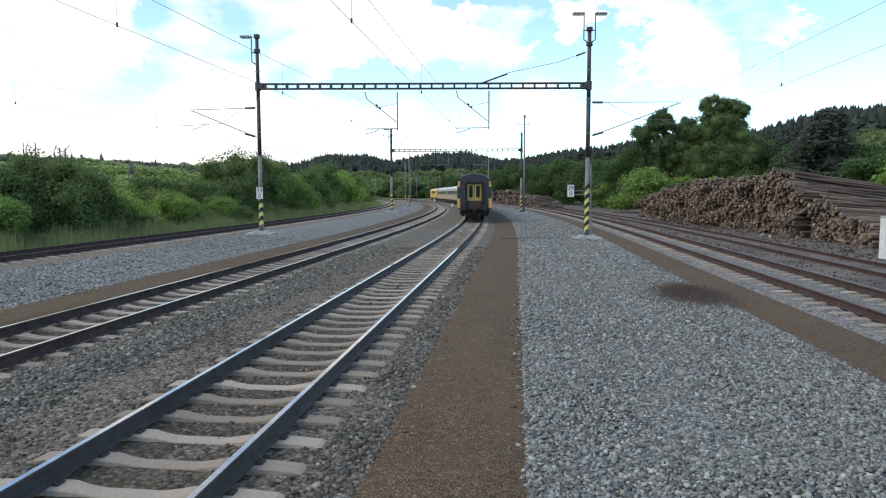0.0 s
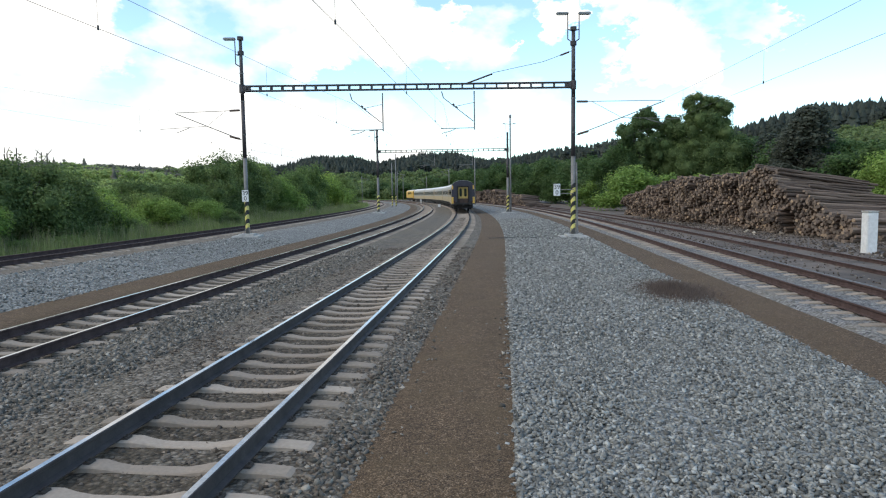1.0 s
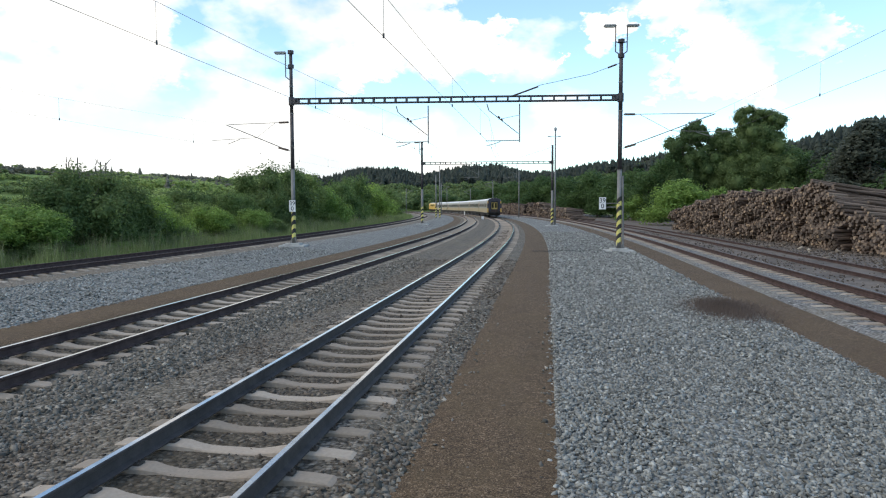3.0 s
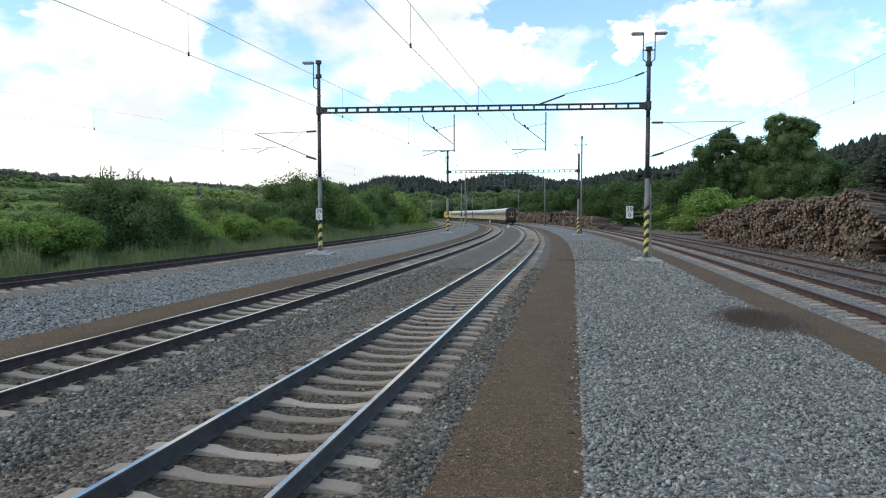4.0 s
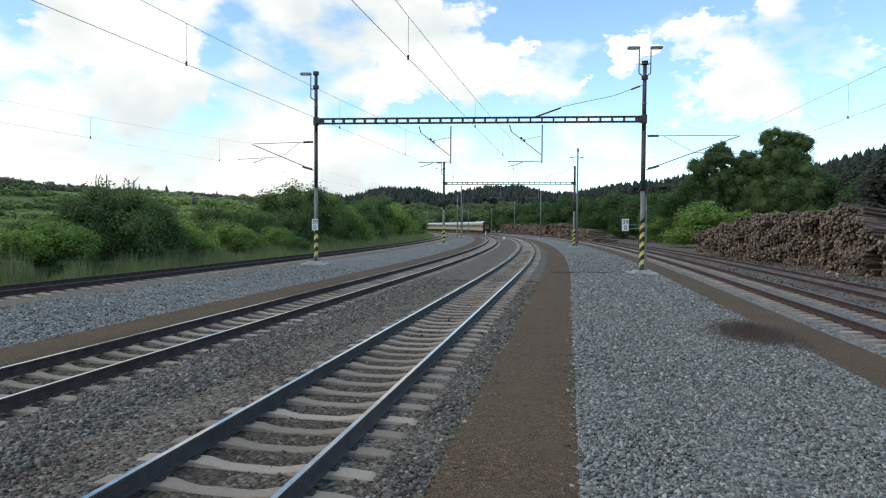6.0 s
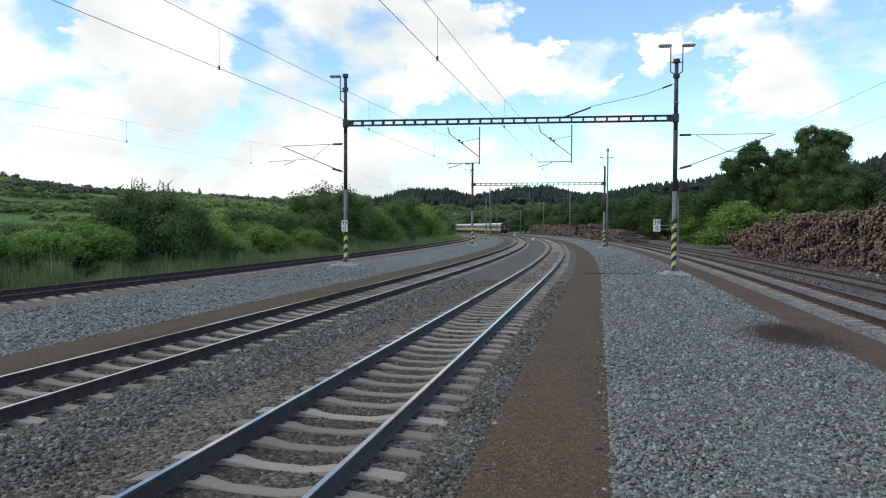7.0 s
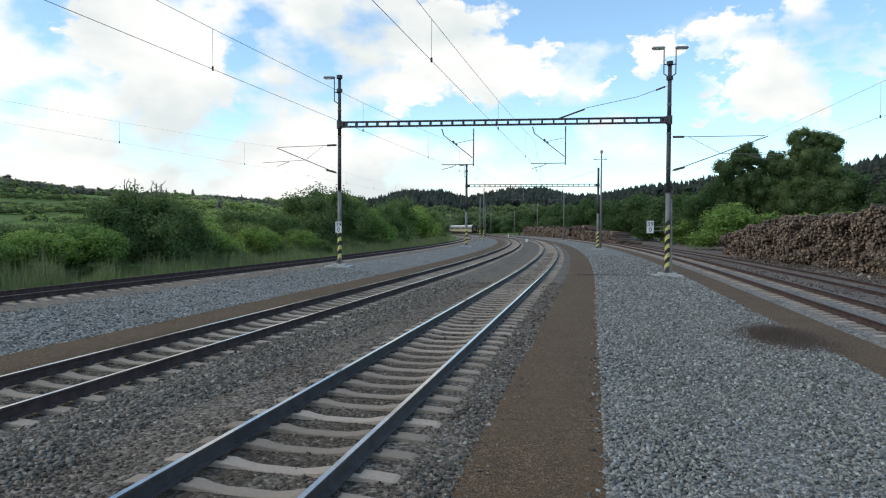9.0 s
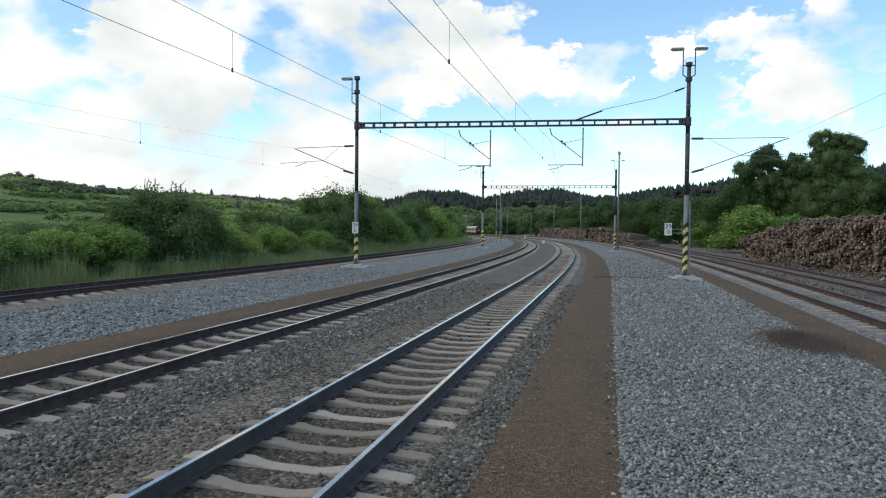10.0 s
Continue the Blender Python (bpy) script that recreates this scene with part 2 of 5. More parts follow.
M_FOOT = grainy("mast footing concrete", (0.34, 0.33, 0.31), (0.50, 0.49, 0.46), 4, 0.9, fine=30)
M_WIRE = grainy("dark copper wire", (0.05, 0.055, 0.06), (0.10, 0.10, 0.10), 4, 0.5, 0.6, bump_d=0)
M_INSUL = grainy("brown porcelain", (0.06, 0.035, 0.025), (0.10, 0.06, 0.04), 6, 0.2, bump_d=0)
M_LAMPG = grainy("lamp housing grey", (0.25, 0.26, 0.27), (0.38, 0.39, 0.40), 5, 0.5)
M_GROUND = grainy("meadow grass ground", (0.075, 0.12, 0.035), (0.15, 0.215, 0.07), 0.05, 0.95, bump_d=0.03, fine=3, stain=(0.17, 0.25, 0.075), stain_scale=0.006, spec=0.1)
M_BARK = grainy("bark", (0.06, 0.05, 0.04), (0.14, 0.12, 0.10), 8, 0.95, bump_d=0.02, fine=25, stretch=(1, 1, 0.3))
M_LEAF = leafy("mid green leaves", (0.115, 0.178, 0.066), (0.195, 0.280, 0.105))
M_LEAF_L = leafy("fresh light green leaves", (0.165, 0.265, 0.068), (0.28, 0.40, 0.118))
M_LEAF_D = leafy("dark green leaves", (0.060, 0.111, 0.046), (0.110, 0.183, 0.072))
M_LEAF_V = leafy("deep green bush leaves", (0.088, 0.138, 0.056), (0.158, 0.225, 0.092))
M_OAK = leafy("old tree leaves", (0.078, 0.129, 0.059), (0.142, 0.211, 0.095))
# slope woods: green lightened and greyed, with distance haze put into it
M_SLOPE = leafy("mixed green slope leaves", (0.125, 0.175, 0.085), (0.215, 0.285, 0.130))
# brownish crest wood, its colour raised to hold the haze over the hill
M_CREST = leafy("brownish wood paled for haze", (0.22, 0.205, 0.19), (0.33, 0.31, 0.285))
# needle green lightened and blued: the ridges' aerial haze is in the colour
M_NEEDLE = leafy("haze-blued conifer needles", (0.056, 0.070, 0.066), (0.092, 0.110, 0.100))
# light green of distant trees, brightened further in place of air haze
M_FAR = leafy("far green leaves paled for haze", (0.22, 0.31, 0.12), (0.36, 0.46, 0.20))
M_GRASS = leafy("tall green and straw grass", (0.12, 0.175, 0.07), (0.25, 0.30, 0.15))
M_STRAW = leafy("dry straw-grey grass", (0.20, 0.19, 0.135), (0.36, 0.34, 0.26))
M_WEED = leafy("dead brown weeds", (0.105, 0.080, 0.080), (0.175, 0.138, 0.134))
M_NAVY = grainy("dark blue coach paint", (0.018, 0.016, 0.030), (0.030, 0.027, 0.044), 2, 0.35, fine=8, bump_d=0)
M_SILVER = grainy("grey coach side paint", (0.27, 0.265, 0.255), (0.36, 0.35, 0.34), 1.5, 0.4, fine=6, bump_d=0)
M_ROOF = grainy("pale grey coach roof", (0.52, 0.53, 0.54), (0.68, 0.68, 0.68), 1.5, 0.4, fine=6, bump_d=0)
M_TYEL = grainy("warm yellow coach paint", (0.42, 0.33, 0.19), (0.50, 0.40, 0.25), 2, 0.4, fine=8, bump_d=0)
M_LYEL = grainy("clean yellow locomotive paint", (0.58, 0.35, 0.06), (0.68, 0.43, 0.09), 2, 0.4, fine=8, bump_d=0)
# door yellow darkened to carry the shade inside the gangway recess
M_DOOR = grainy("yellow door paint darkened for shade", (0.34, 0.235, 0.06), (0.44, 0.31, 0.085), 2, 0.5, fine=8, bump_d=0)
M_APRON = grainy("dark brown rubber apron", (0.035, 0.022, 0.018), (0.065, 0.04, 0.03), 3, 0.8, fine=20)
M_UNDER = grainy("grimy underframe", (0.012, 0.011, 0.010), (0.032, 0.029, 0.026), 3, 0.85, fine=20)
M_GLASS, _nt, _b = mat("dark coach window", 0.08, 0.0, 0.6)
_b.inputs["Base Color"].default_value = (0.012, 0.014, 0.016, 1)
M_REDL = grainy("red tail lamp glass", (0.06, 0.01, 0.01), (0.10, 0.015, 0.015), 8, 0.2, bump_d=0)


# ---- builders ----
def mesh_of(name, bm, material, smooth=False):
    me = bpy.data.meshes.new(name)
    bm.normal_update()
    bm.to_mesh(me); bm.free()
    for mm in (material if isinstance(material, (list, tuple)) else [material]):
        me.materials.append(mm)
    if smooth:
        for p in me.polygons:
            p.use_smooth = True
    return me


def part(name, bm, material, parent=None, label="", smooth=False):
    ob = new(name, mesh_of(name, bm, material, smooth))
    ob.parent = parent
    if label:
        ob["label"] = label
    return ob


def raw(name, verts, faces, material, parent=None, smooth=False):
    """A mesh object straight from arrays."""
    me = bpy.data.meshes.new(name)
    me.from_pydata(verts, [], faces)
    me.update()
    me.materials.append(material)
    if smooth:
        for p in me.polygons:
            p.use_smooth = True
    ob = new(name, me)
    ob.parent = parent
    return ob


def quick(name, verts, faces, material, parent=None):
    """A large mesh from numpy arrays whose faces all have the same number of corners."""
    verts, faces = np.asarray(verts, np.float32), np.asarray(faces, np.int32)
    me = bpy.data.meshes.new(name)
    n, k = faces.shape
    me.vertices.add(len(verts)); me.vertices.foreach_set("co", verts.ravel())
    me.loops.add(n * k); me.loops.foreach_set("vertex_index", faces.ravel())
    me.polygons.add(n); me.polygons.foreach_set("loop_start", np.arange(0, n * k, k, dtype=np.int32))
    me.update(calc_edges=True)
    me.validate()
    me.materials.append(material)
    ob = new(name, me)
    ob.parent = parent
    return ob


def box(bm, x0, y0, z0, x1, y1, z1, bev=0.0, m=None):
    r = bmesh.ops.create_cube(bm, size=1, matrix=Matrix.Translation(((x0 + x1) / 2, (y0 + y1) / 2, (z0 + z1) / 2)) @ Matrix.Diagonal((abs(x1 - x0), abs(y1 - y0), abs(z1 - z0), 1)))
    if bev:
        es = list({e for v in r["verts"] for e in v.link_edges})
        r2 = bmesh.ops.bevel(bm, geom=es, offset=bev, segments=2, affect="EDGES")
        vs = list({v for f in r2["faces"] for v in f.verts} | {v for v in r["verts"] if v.is_valid})
    else:
        vs = r["verts"]
    if m is not None:
        bmesh.ops.transform(bm, matrix=m, verts=vs)
    return vs


def rod(bm, a, b, r0, r1=None, n=8, caps=True):
    """A tapered rod from a to b."""
    a, b = Vector(a), Vector(b)
    r1 = r0 if r1 is None else r1
    q = (b - a).to_track_quat("Z", "Y").to_matrix().to_4x4()
    bmesh.ops.create_cone(bm, cap_ends=caps, segments=n, radius1=r0, radius2=r1, depth=(b - a).length,
                          matrix=Matrix.Translation((a + b) / 2) @ q)


def prism(bm, outline, y0, y1):
    """An outline in x, z carried from y0 to y1."""
    a = [bm.verts.new((x, y0, z)) for x, z in outline]
    b = [bm.verts.new((x, y1, z)) for x, z in outline]
    n = len(outline)
    for i in range(n):
        bm.faces.new((a[i], a[(i + 1) % n], b[(i + 1) % n], b[i]))
    bm.faces.new(a[::-1]); bm.faces.new(b)
    bmesh.ops.recalc_face_normals(bm, faces=bm.faces[:])


def thing(name, label, category, at=None, group="", kind=""):
    ob = new(name)
    ob.empty_display_size = 0.2
    if at is not None:
        ob.matrix_basis = at
    return tagged(ob, label, category, group, kind)


# ---- the line of the railway: straight, then a left-hand curve ----
X0, Y0, PHI, RAD, BEND = 1.13, 38.0, radians(6.36), 690.0, -8.0


def line(s, off=0.0):
    """Place and heading on the line, s metres from the curve's start, off metres to its right."""
    q = min(s, BEND)
    p, x, y = PHI, X0 + q * math.sin(PHI), Y0 + q * math.cos(PHI)
    if s > BEND:
        p = PHI - (s - BEND) / RAD
        x, y = x + RAD * (math.cos(p) - math.cos(PHI)), y + RAD * (math.sin(PHI) - math.sin(p))
    return x + off * math.cos(p), y - off * math.sin(p), p


def on_line(s, off, z=0.0):
    x, y, p = line(s, off)
    return pose(x, y, z, 0, 0, -math.degrees(p))


def stations(s0, s1, near=3.0, far=6.0):
    out, s = [], s0
    while s < s1:
        out.append(s)
        s += near if s < 0 else far
    return out + [s1]


def strip(name, section, material, s0=-62.0, s1=400.0, label="", rough=0.0, step=3.0):
    """A long bed whose cross-section (offset, height) follows the line."""
    ss = stations(s0, s1, step, 5.0)
    verts, faces, k = [], [], len(section)
    for s in ss:
        for o, z in section:
            x, y, _ = line(s, o)
            verts.append((x, y, z + rough * (noise.noise((x * 0.9, y * 0.9, 2.0)) + 0.6 * noise.noise((x * 2.7, y * 2.7, 5.0)))))
    for i in range(len(ss) - 1):
        for j in range(k - 1):
            a = i * k + j
            faces.append((a, a + 1, a + k + 1, a + k))
    ob = raw(name, verts, faces, material, smooth=True)
    return tagged(ob, label, name.replace("_", " "), kind="structure")


# ---- ground and hills: one sheet to the horizon ----
SKYLINE = [(-70, 3.2), (-50, 3.6), (-41, 3.9), (-35, 3.3), (-27, 2.9), (-21, 2.6), (-16, 3.0), (-12.5, 2.75), (-10, 3.3), (-6.6, 3.3), (-4.5, 2.7),
           (-1, 3.5), (2, 3.7), (4.8, 3.1), (7, 3.25), (9.5, 3.7), (12, 3.9), (16, 4.3), (21, 4.5), (25.5, 5.1), (30, 6.1), (36, 6.1), (50, 6.0), (75, 4.0)]
RIDGE = [(-70, 800), (-41, 900), (-22, 900), (-15, 1500), (-12, 1000), (-8, 820), (4, 820), (12, 700), (20, 560), (30, 440), (75, 440)]
WOOD = [(-70, 12), (-22, 12), (-15, 8), (-12, 14), (75, 15)]


def ridge_at(az):
    """Ridge distance, its bare height and the height of the wood on it."""
    e = np.interp(az, [a for a, _ in SKYLINE], [b for _, b in SKYLINE])
    r = np.interp(az, [a for a, _ in RIDGE], [b for _, b in RIDGE])
    w = np.interp(az, [a for a, _ in WOOD], [b for _, b in WOOD])
    return r, max(2.0, 2.42 + r * math.tan(radians(e)) - w), w


def height(x, y):
    """The land's height: level round the railway, rising to wooded ridges."""
    r, az = math.hypot(x, y), math.degrees(math.atan2(x, y))
    if abs(az) > 90:
        R, h = 600, 30
    else:
        R, h, _ = ridge_at(az)
    start = 0.38 * R
    if r < start:
        k = 0.0
    elif r < R:
        u = (r - start) / (R - start)
        k = u * u * (3 - 2 * u) * 0.55 + 0.45 * u
    else:
        k = max(0.3, 1 - (r - R) / (2.5 * R))
    bumpy = noise.noise((x * 0.006, y * 0.006, 1.0)) * min(1, max(0, (r - 150) / 300)) * 5 * min(1, k * 4)
    return -0.30 + k * h + bumpy


def make_ground():
    rings = [0, 12, 30, 60, 100, 140] + [-u for u in (0.38, 0.42, 0.46, 0.5, 0.55, 0.6, 0.65, 0.7, 0.75, 0.8, 0.85, 0.9, 0.95, 1.0, 1.05, 1.2, 1.5, 2.2, 4.0)]
    n = 360
    verts, faces = [(0, 0, -0.3)], []
    for r in rings[1:]:
        for i in range(n):
            a = 2 * math.pi * i / n
            az = (math.degrees(a) + 180) % 360 - 180
            d = r if r > 0 else -r * (ridge_at(az)[0] if abs(az) <= 90 else 600)
            x, y = d * math.sin(a), d * math.cos(a)
            verts.append((x, y, height(x, y)))
    for i in range(n):
        faces.append((0, 1 + (i + 1) % n, 1 + i))
    for k in range(len(rings) - 2):
        a, b = 1 + k * n, 1 + (k + 1) * n
        for i in range(n):
            j = (i + 1) % n
            faces.append((a + i, a + j, b + j, b + i))
    g = raw("ground", verts, faces, M_GROUND, smooth=True)
    tagged(g, "green meadow land rising to wooded hills", "ground", kind="structure")


make_ground()


def dense(section, d=0.25):
    out = []
    for (o0, z0), (o1, z1) in zip(section, section[1:]):
        k = max(1, round((o1 - o0) / d))
        out += [(o0 + (o1 - o0) * i / k, z0 + (z1 - z0) * i / k) for i in range(k)]
    return out + [section[-1]]


OFF_B, OFF_C, OFF_D, OFF_E = -4.75, -14.4, 10.7, 15.0
ZC, ZE = 0.20, -0.20

strip("ballast_bed", dense([(-6.7, -0.10), (-6.2, -0.02), (-5.85, -0.035), (-5.5, -0.05), (-5.1, -0.06), (-4.4, -0.06), (-4.0, -0.05), (-3.75, -0.035), (-3.4, 0.0), (-2.9, 0.02), (-2.3, -0.05), (-1.5, -0.03), (-1.15, -0.035), (-0.75, -0.05), (-0.35, -0.062), (0.35, -0.062), (0.75, -0.05), (1.1, -0.035), (1.5, -0.03), (2.05, -0.10)]), M_BALLAST, label="weathered grey-brown crushed stone ballast under two tracks", rough=0.018, step=0.8)
for bed, off in (("crib_ballast", 0.0), ("crib_ballast_west", OFF_B)):
    strip(bed, dense([(off - 0.95, -0.075), (off - 0.7, -0.046), (off - 0.35, -0.056), (off + 0.35, -0.056), (off + 0.7, -0.046), (off + 0.95, -0.075)]), M_CRIB, label="darker brown ballast between the sleepers", rough=0.018, step=0.8, s0=-60.0, s1=330.0)
strip("brown_path", dense([(1.70, -0.085), (1.88, -0.052), (2.6, -0.04), (3.2, -0.055), (3.5, -0.09)], 0.15), M_PATH, label="brown fine grit walking path beside the track", rough=0.014, step=0.8)
strip("gravel_platform", dense([(3.05, -0.12), (3.28, -0.045), (4.5, 0.0), (6.5, 0.0), (7.7, -0.04), (8.1, -0.12)]), M_PLAT, label="blue-grey crushed stone between the tracks", rough=0.02, step=0.8)
strip("brown_path_east", dense([(7.7, -0.10), (7.9, -0.06), (9.1, -0.06), (9.4, -0.12)], 0.2), M_PATH, label="brown fine grit path beside the track", rough=0.014)
strip("ballast_bed_east", dense([(8.95, -0.14), (9.25, -0.02), (12.1, -0.02), (13.0, -0.2)]), M_BALLAST_D, label="pale dusty ballast under the loading track", rough=0.015)
strip("yard_dirt", dense([(12.4, -0.23), (13.6, -0.17), (14.6, -0.15), (15.5, -0.15), (17.0, -0.18), (20.0, -0.2), (42.0, -0.22), (46.0, -0.32)], 0.5), M_DIRT, label="dark trodden dirt of the timber yard", rough=0.035, s1=300)
strip("brown_path_west", dense([(-8.15, -0.10), (-7.85, -0.045), (-6.75, -0.06), (-6.5, -0.11)], 0.15), M_PATH, label="brown fine grit path beside the track", rough=0.014)
strip("gravel_platform_west", dense([(-12.1, 0.08), (-11.75, 0.192), (-10.5, 0.22), (-9.0, 0.08), (-7.95, -0.05), (-7.7, -0.12)]), M_PLAT, label="blue-grey crushed stone between the tracks", rough=0.02)
strip("ballast_bed_west", dense([(-17.2, -0.12), (-16.3, 0.13), (-13.2, 0.15), (-12.6, 0.15), (-11.9, 0.17), (-11.6, 0.12)]), M_BALLAST_W, label="brownish ballast under the far siding", rough=0.015)
strip("verge", dense([(-31, -0.33), (-24, -0.1), (-18, 0.02), (-16.8, -0.05)], 1.0), M_GROUND, label="grass verge along the siding", rough=0.05)


# ---- tracks ----
RAIL = [(-0.075, 0.0), (0.075, 0.0), (0.075, 0.012), (0.02, 0.03), (0.012, 0.115), (0.034, 0.13), (0.036, 0.158), (0.028, 0.168),
        (-0.028, 0.168), (-0.036, 0.158), (-0.034, 0.13), (-0.012, 0.115), (-0.02, 0.03), (-0.075, 0.012)]


def sleeper_mesh():
    """A prestressed concrete sleeper: high at the rail seats, dipped between them."""
    sec = [(-1.30, -0.02), (-1.24, 0.008), (-1.05, 0.022), (-0.75, 0.032), (-0.52, 0.030), (-0.40, 0.008), (-0.26, -0.014), (0.26, -0.014), (0.40, 0.008), (0.52, 0.030), (0.75, 0.032), (1.05, 0.022), (1.24, 0.008), (1.30, -0.02)]
    bm = bmesh.new()
    rows = []
    for x, z in sec:
        w = 0.118 if abs(x) > 0.45 else 0.100
        rows.append([bm.verts.new(p) for p in ((x, -w, -0.17), (x, -w + 0.012, z - 0.012), (x, -w + 0.028, z), (x, w - 0.028, z), (x, w - 0.012, z - 0.012), (x, w, -0.17))])
    for a, b in zip(rows, rows[1:]):
        for i in range(5):
            bm.faces.new((a[i], b[i], b[i + 1], a[i + 1]))
    bm.faces.new(rows[0]); bm.faces.new(rows[-1][::-1])
    bmesh.ops.recalc_face_normals(bm, faces=bm.faces[:])
    return mesh_of("sleeper", bm, M_CONC)


def clip_mesh():
    """The two spring clips and the pad of one rail seat."""
    bm = bmesh.new()
    for sx in (-1, 1):
        box(bm, sx * 0.07, -0.05, -0.005, sx * 0.14, 0.05, 0.022, 0.006)
        rod(bm, (sx * 0.10, -0.045, 0.03), (sx * 0.10, 0.045, 0.03), 0.009, n=6)
        rod(bm, (sx * 0.115, 0, 0.015), (sx * 0.115, 0, 0.046), 0.012, n=6)
    return mesh_of("rail_clip", bm, M_CLIP)


SLEEPER, CLIP = sleeper_mesh(), clip_mesh()


def make_track(number, off, z, web, head, s0, s1, n_single, clips, label):
    root = thing("track_" + str(number), label, "track", kind="structure")
    for side in (-1, 1):
        o = off + side * 0.7535
        ss = stations(s0, s1, 4.0, 3.0)
        verts, faces, shine, k = [], [], [], len(RAIL)
        for s in ss:
            for u, h in RAIL:
                x, y, _ = line(s, o + u)
                verts.append((x, y, z + 0.012 + h))
        for i in range(len(ss) - 1):
            for j in range(k):
                a, b = i * k + j, i * k + (j + 1) % k
                faces.append((a, b, b + k, a + k)); shine.append(j == 7)
        rail = raw("rail", verts, faces, web, root)
        rail.data.materials.append(head)
        for p, sh in zip(rail.data.polygons, shine):
            p.material_index = 1 if sh else 0
        bm = bmesh.new(); bm.from_mesh(rail.data); bmesh.ops.recalc_face_normals(bm, faces=bm.faces[:]); bm.to_mesh(rail.data); bm.free()
        rail["label"] = "steel rail with a bright worn head"
    rng = random.Random(number)
    s, count, rest_v, rest_f = s0, 0, [], []
    base = np.array([v.co[:] for v in SLEEPER.vertices])
    polys = [tuple(p.vertices) for p in SLEEPER.polygons]
    while s < s1:
        if -38.5 < s and count < n_single:
            ob = new("sleeper", SLEEPER)
            ob.parent = root
            ob.matrix_basis = on_line(s, off + rng.uniform(-0.015, 0.015), z - 0.02 + rng.uniform(-0.006, 0.006)) @ pose(0, 0, 0, 0, 0, rng.uniform(-0.7, 0.7))
            count += 1
            if s < clips:
                for side in (-1, 1):
                    c = new("rail_clip", CLIP)
                    c.parent = root
                    c.matrix_basis = on_line(s, off + side * 0.7535, z + 0.008)
        else:
            m = np.array(on_line(s, off, z - 0.02))
            v0 = len(rest_v)
            rest_v += [tuple(q) for q in (base @ m[:3, :3].T + m[:3, 3])]
            rest_f += [tuple(v0 + i for i in p) for p in polys]
        s += 0.6
    if rest_v:
        tagged(raw("far_sleepers", rest_v, rest_f, M_CONC, root), kind="stuff")


make_track(1, 0.0, 0.0, M_BLUE, M_SHINE, -60, 330, 190, -8, "main track of concrete sleepers and worn steel rails")
make_track(2, OFF_B, 0.0, M_RUST, M_SHINE_B, -60, 330, 190, -8, "second main track with rust-brown rail webs")
make_track(3, OFF_C, ZC, M_RUST, M_HEAD_R, -60, 300, 150, -40, "siding with rusty rails beside the green verge")
make_track(4, OFF_D, 0.0, M_RUST, M_HEAD_R, -60, 300, 150, -40, "loading track with rusty rails in pale ballast")
make_track(5, OFF_E, ZE, M_RUST, M_HEAD_R, -60, 300, 20, -40, "old yard track half sunk in dirt")


# ---- overhead line ----
def mast(x, y, z, h, lamps, sign, k, label, bands=7):
    """A tubular mast on its footing, with hazard stripes, distance sign and lamps."""
    root = thing("overhead_line_mast", label, "mast", pose(x, y, z), "masts of the overhead line")
    bm = bmesh.new(); box(bm, -0.75, -0.6, -0.35, 0.75, 0.6, 0.06, 0.03); box(bm, -0.42, -0.42, 0.05, 0.42, 0.42, 0.16, 0.02)
    part("footing", bm, M_FOOT, root, "pale concrete footing")
    bm = bmesh.new(); rod(bm, (0, 0, 0.1), (0, 0, 4.3), 0.122 * k, 0.118 * k, 16)
    for a in range(4):
        c, s = math.cos(a * math.pi / 2 + 0.78), math.sin(a * math.pi / 2 + 0.78)
        rod(bm, (c * 0.24, s * 0.24, 0.14), (c * 0.11, s * 0.11, 0.5), 0.02, 0.02, 6)
    part("lower_tube", bm, M_GALV, root, "dull grey lower tube", True)
    bm = bmesh.new(); rod(bm, (0, 0, 4.3), (0, 0, 7.4), 0.116 * k, 0.110 * k, 16); rod(bm, (0, 0, 7.4), (0, 0, h), 0.108 * k, 0.098 * k, 16)
    part("upper_tube", bm, M_MAST, root, "dark upper tube", True)
    for zz in (4.3, 5.6, 7.4, 8.9):
        bm = bmesh.new(); rod(bm, (0, 0, zz - 0.03), (0, 0, zz + 0.03), 0.124 * k, 0.124 * k, 16)
        part("ring", bm, M_GALV, root)
    stripes(root, k, bands)
    for side in lamps:
        top = h + (0.78 if len(lamps) > 1 else -0.03)
        lamp = part("lamp_arm", bracket(side, top), M_MAST, root)
        bm = bmesh.new(); box(bm, side * 0.26, -0.13, top - 0.03, side * 0.92, 0.13, top + 0.09, 0.04)
        part("lamp_head", bm, M_LAMPG, lamp, "flat grey lamp head")
        bm = bmesh.new(); box(bm, side * 0.36, -0.1, top - 0.05, side * 0.86, 0.1, top - 0.027, 0.01)
        part("diffuser", bm, M_WHITEP, lamp)
    if lamps:
        for zz in (h - 0.75, h + 0.02):
            bm = bmesh.new(); rod(bm, (0, 0, zz - 0.09), (0, 0, zz + 0.09), 0.17, 0.17, 12)
            part("clamp", bm, M_MAST, root)
    if len(lamps) > 1:
        bm = bmesh.new(); rod(bm, (0.22, -0.05, 0.1), (0.16, -0.05, 4.0), 0.05, n=8)
        part("cable_pipe", bm, M_GALV, root, "pale cable pipe up the mast")
    if sign is not None:
        km_sign(root, *sign)
    return root


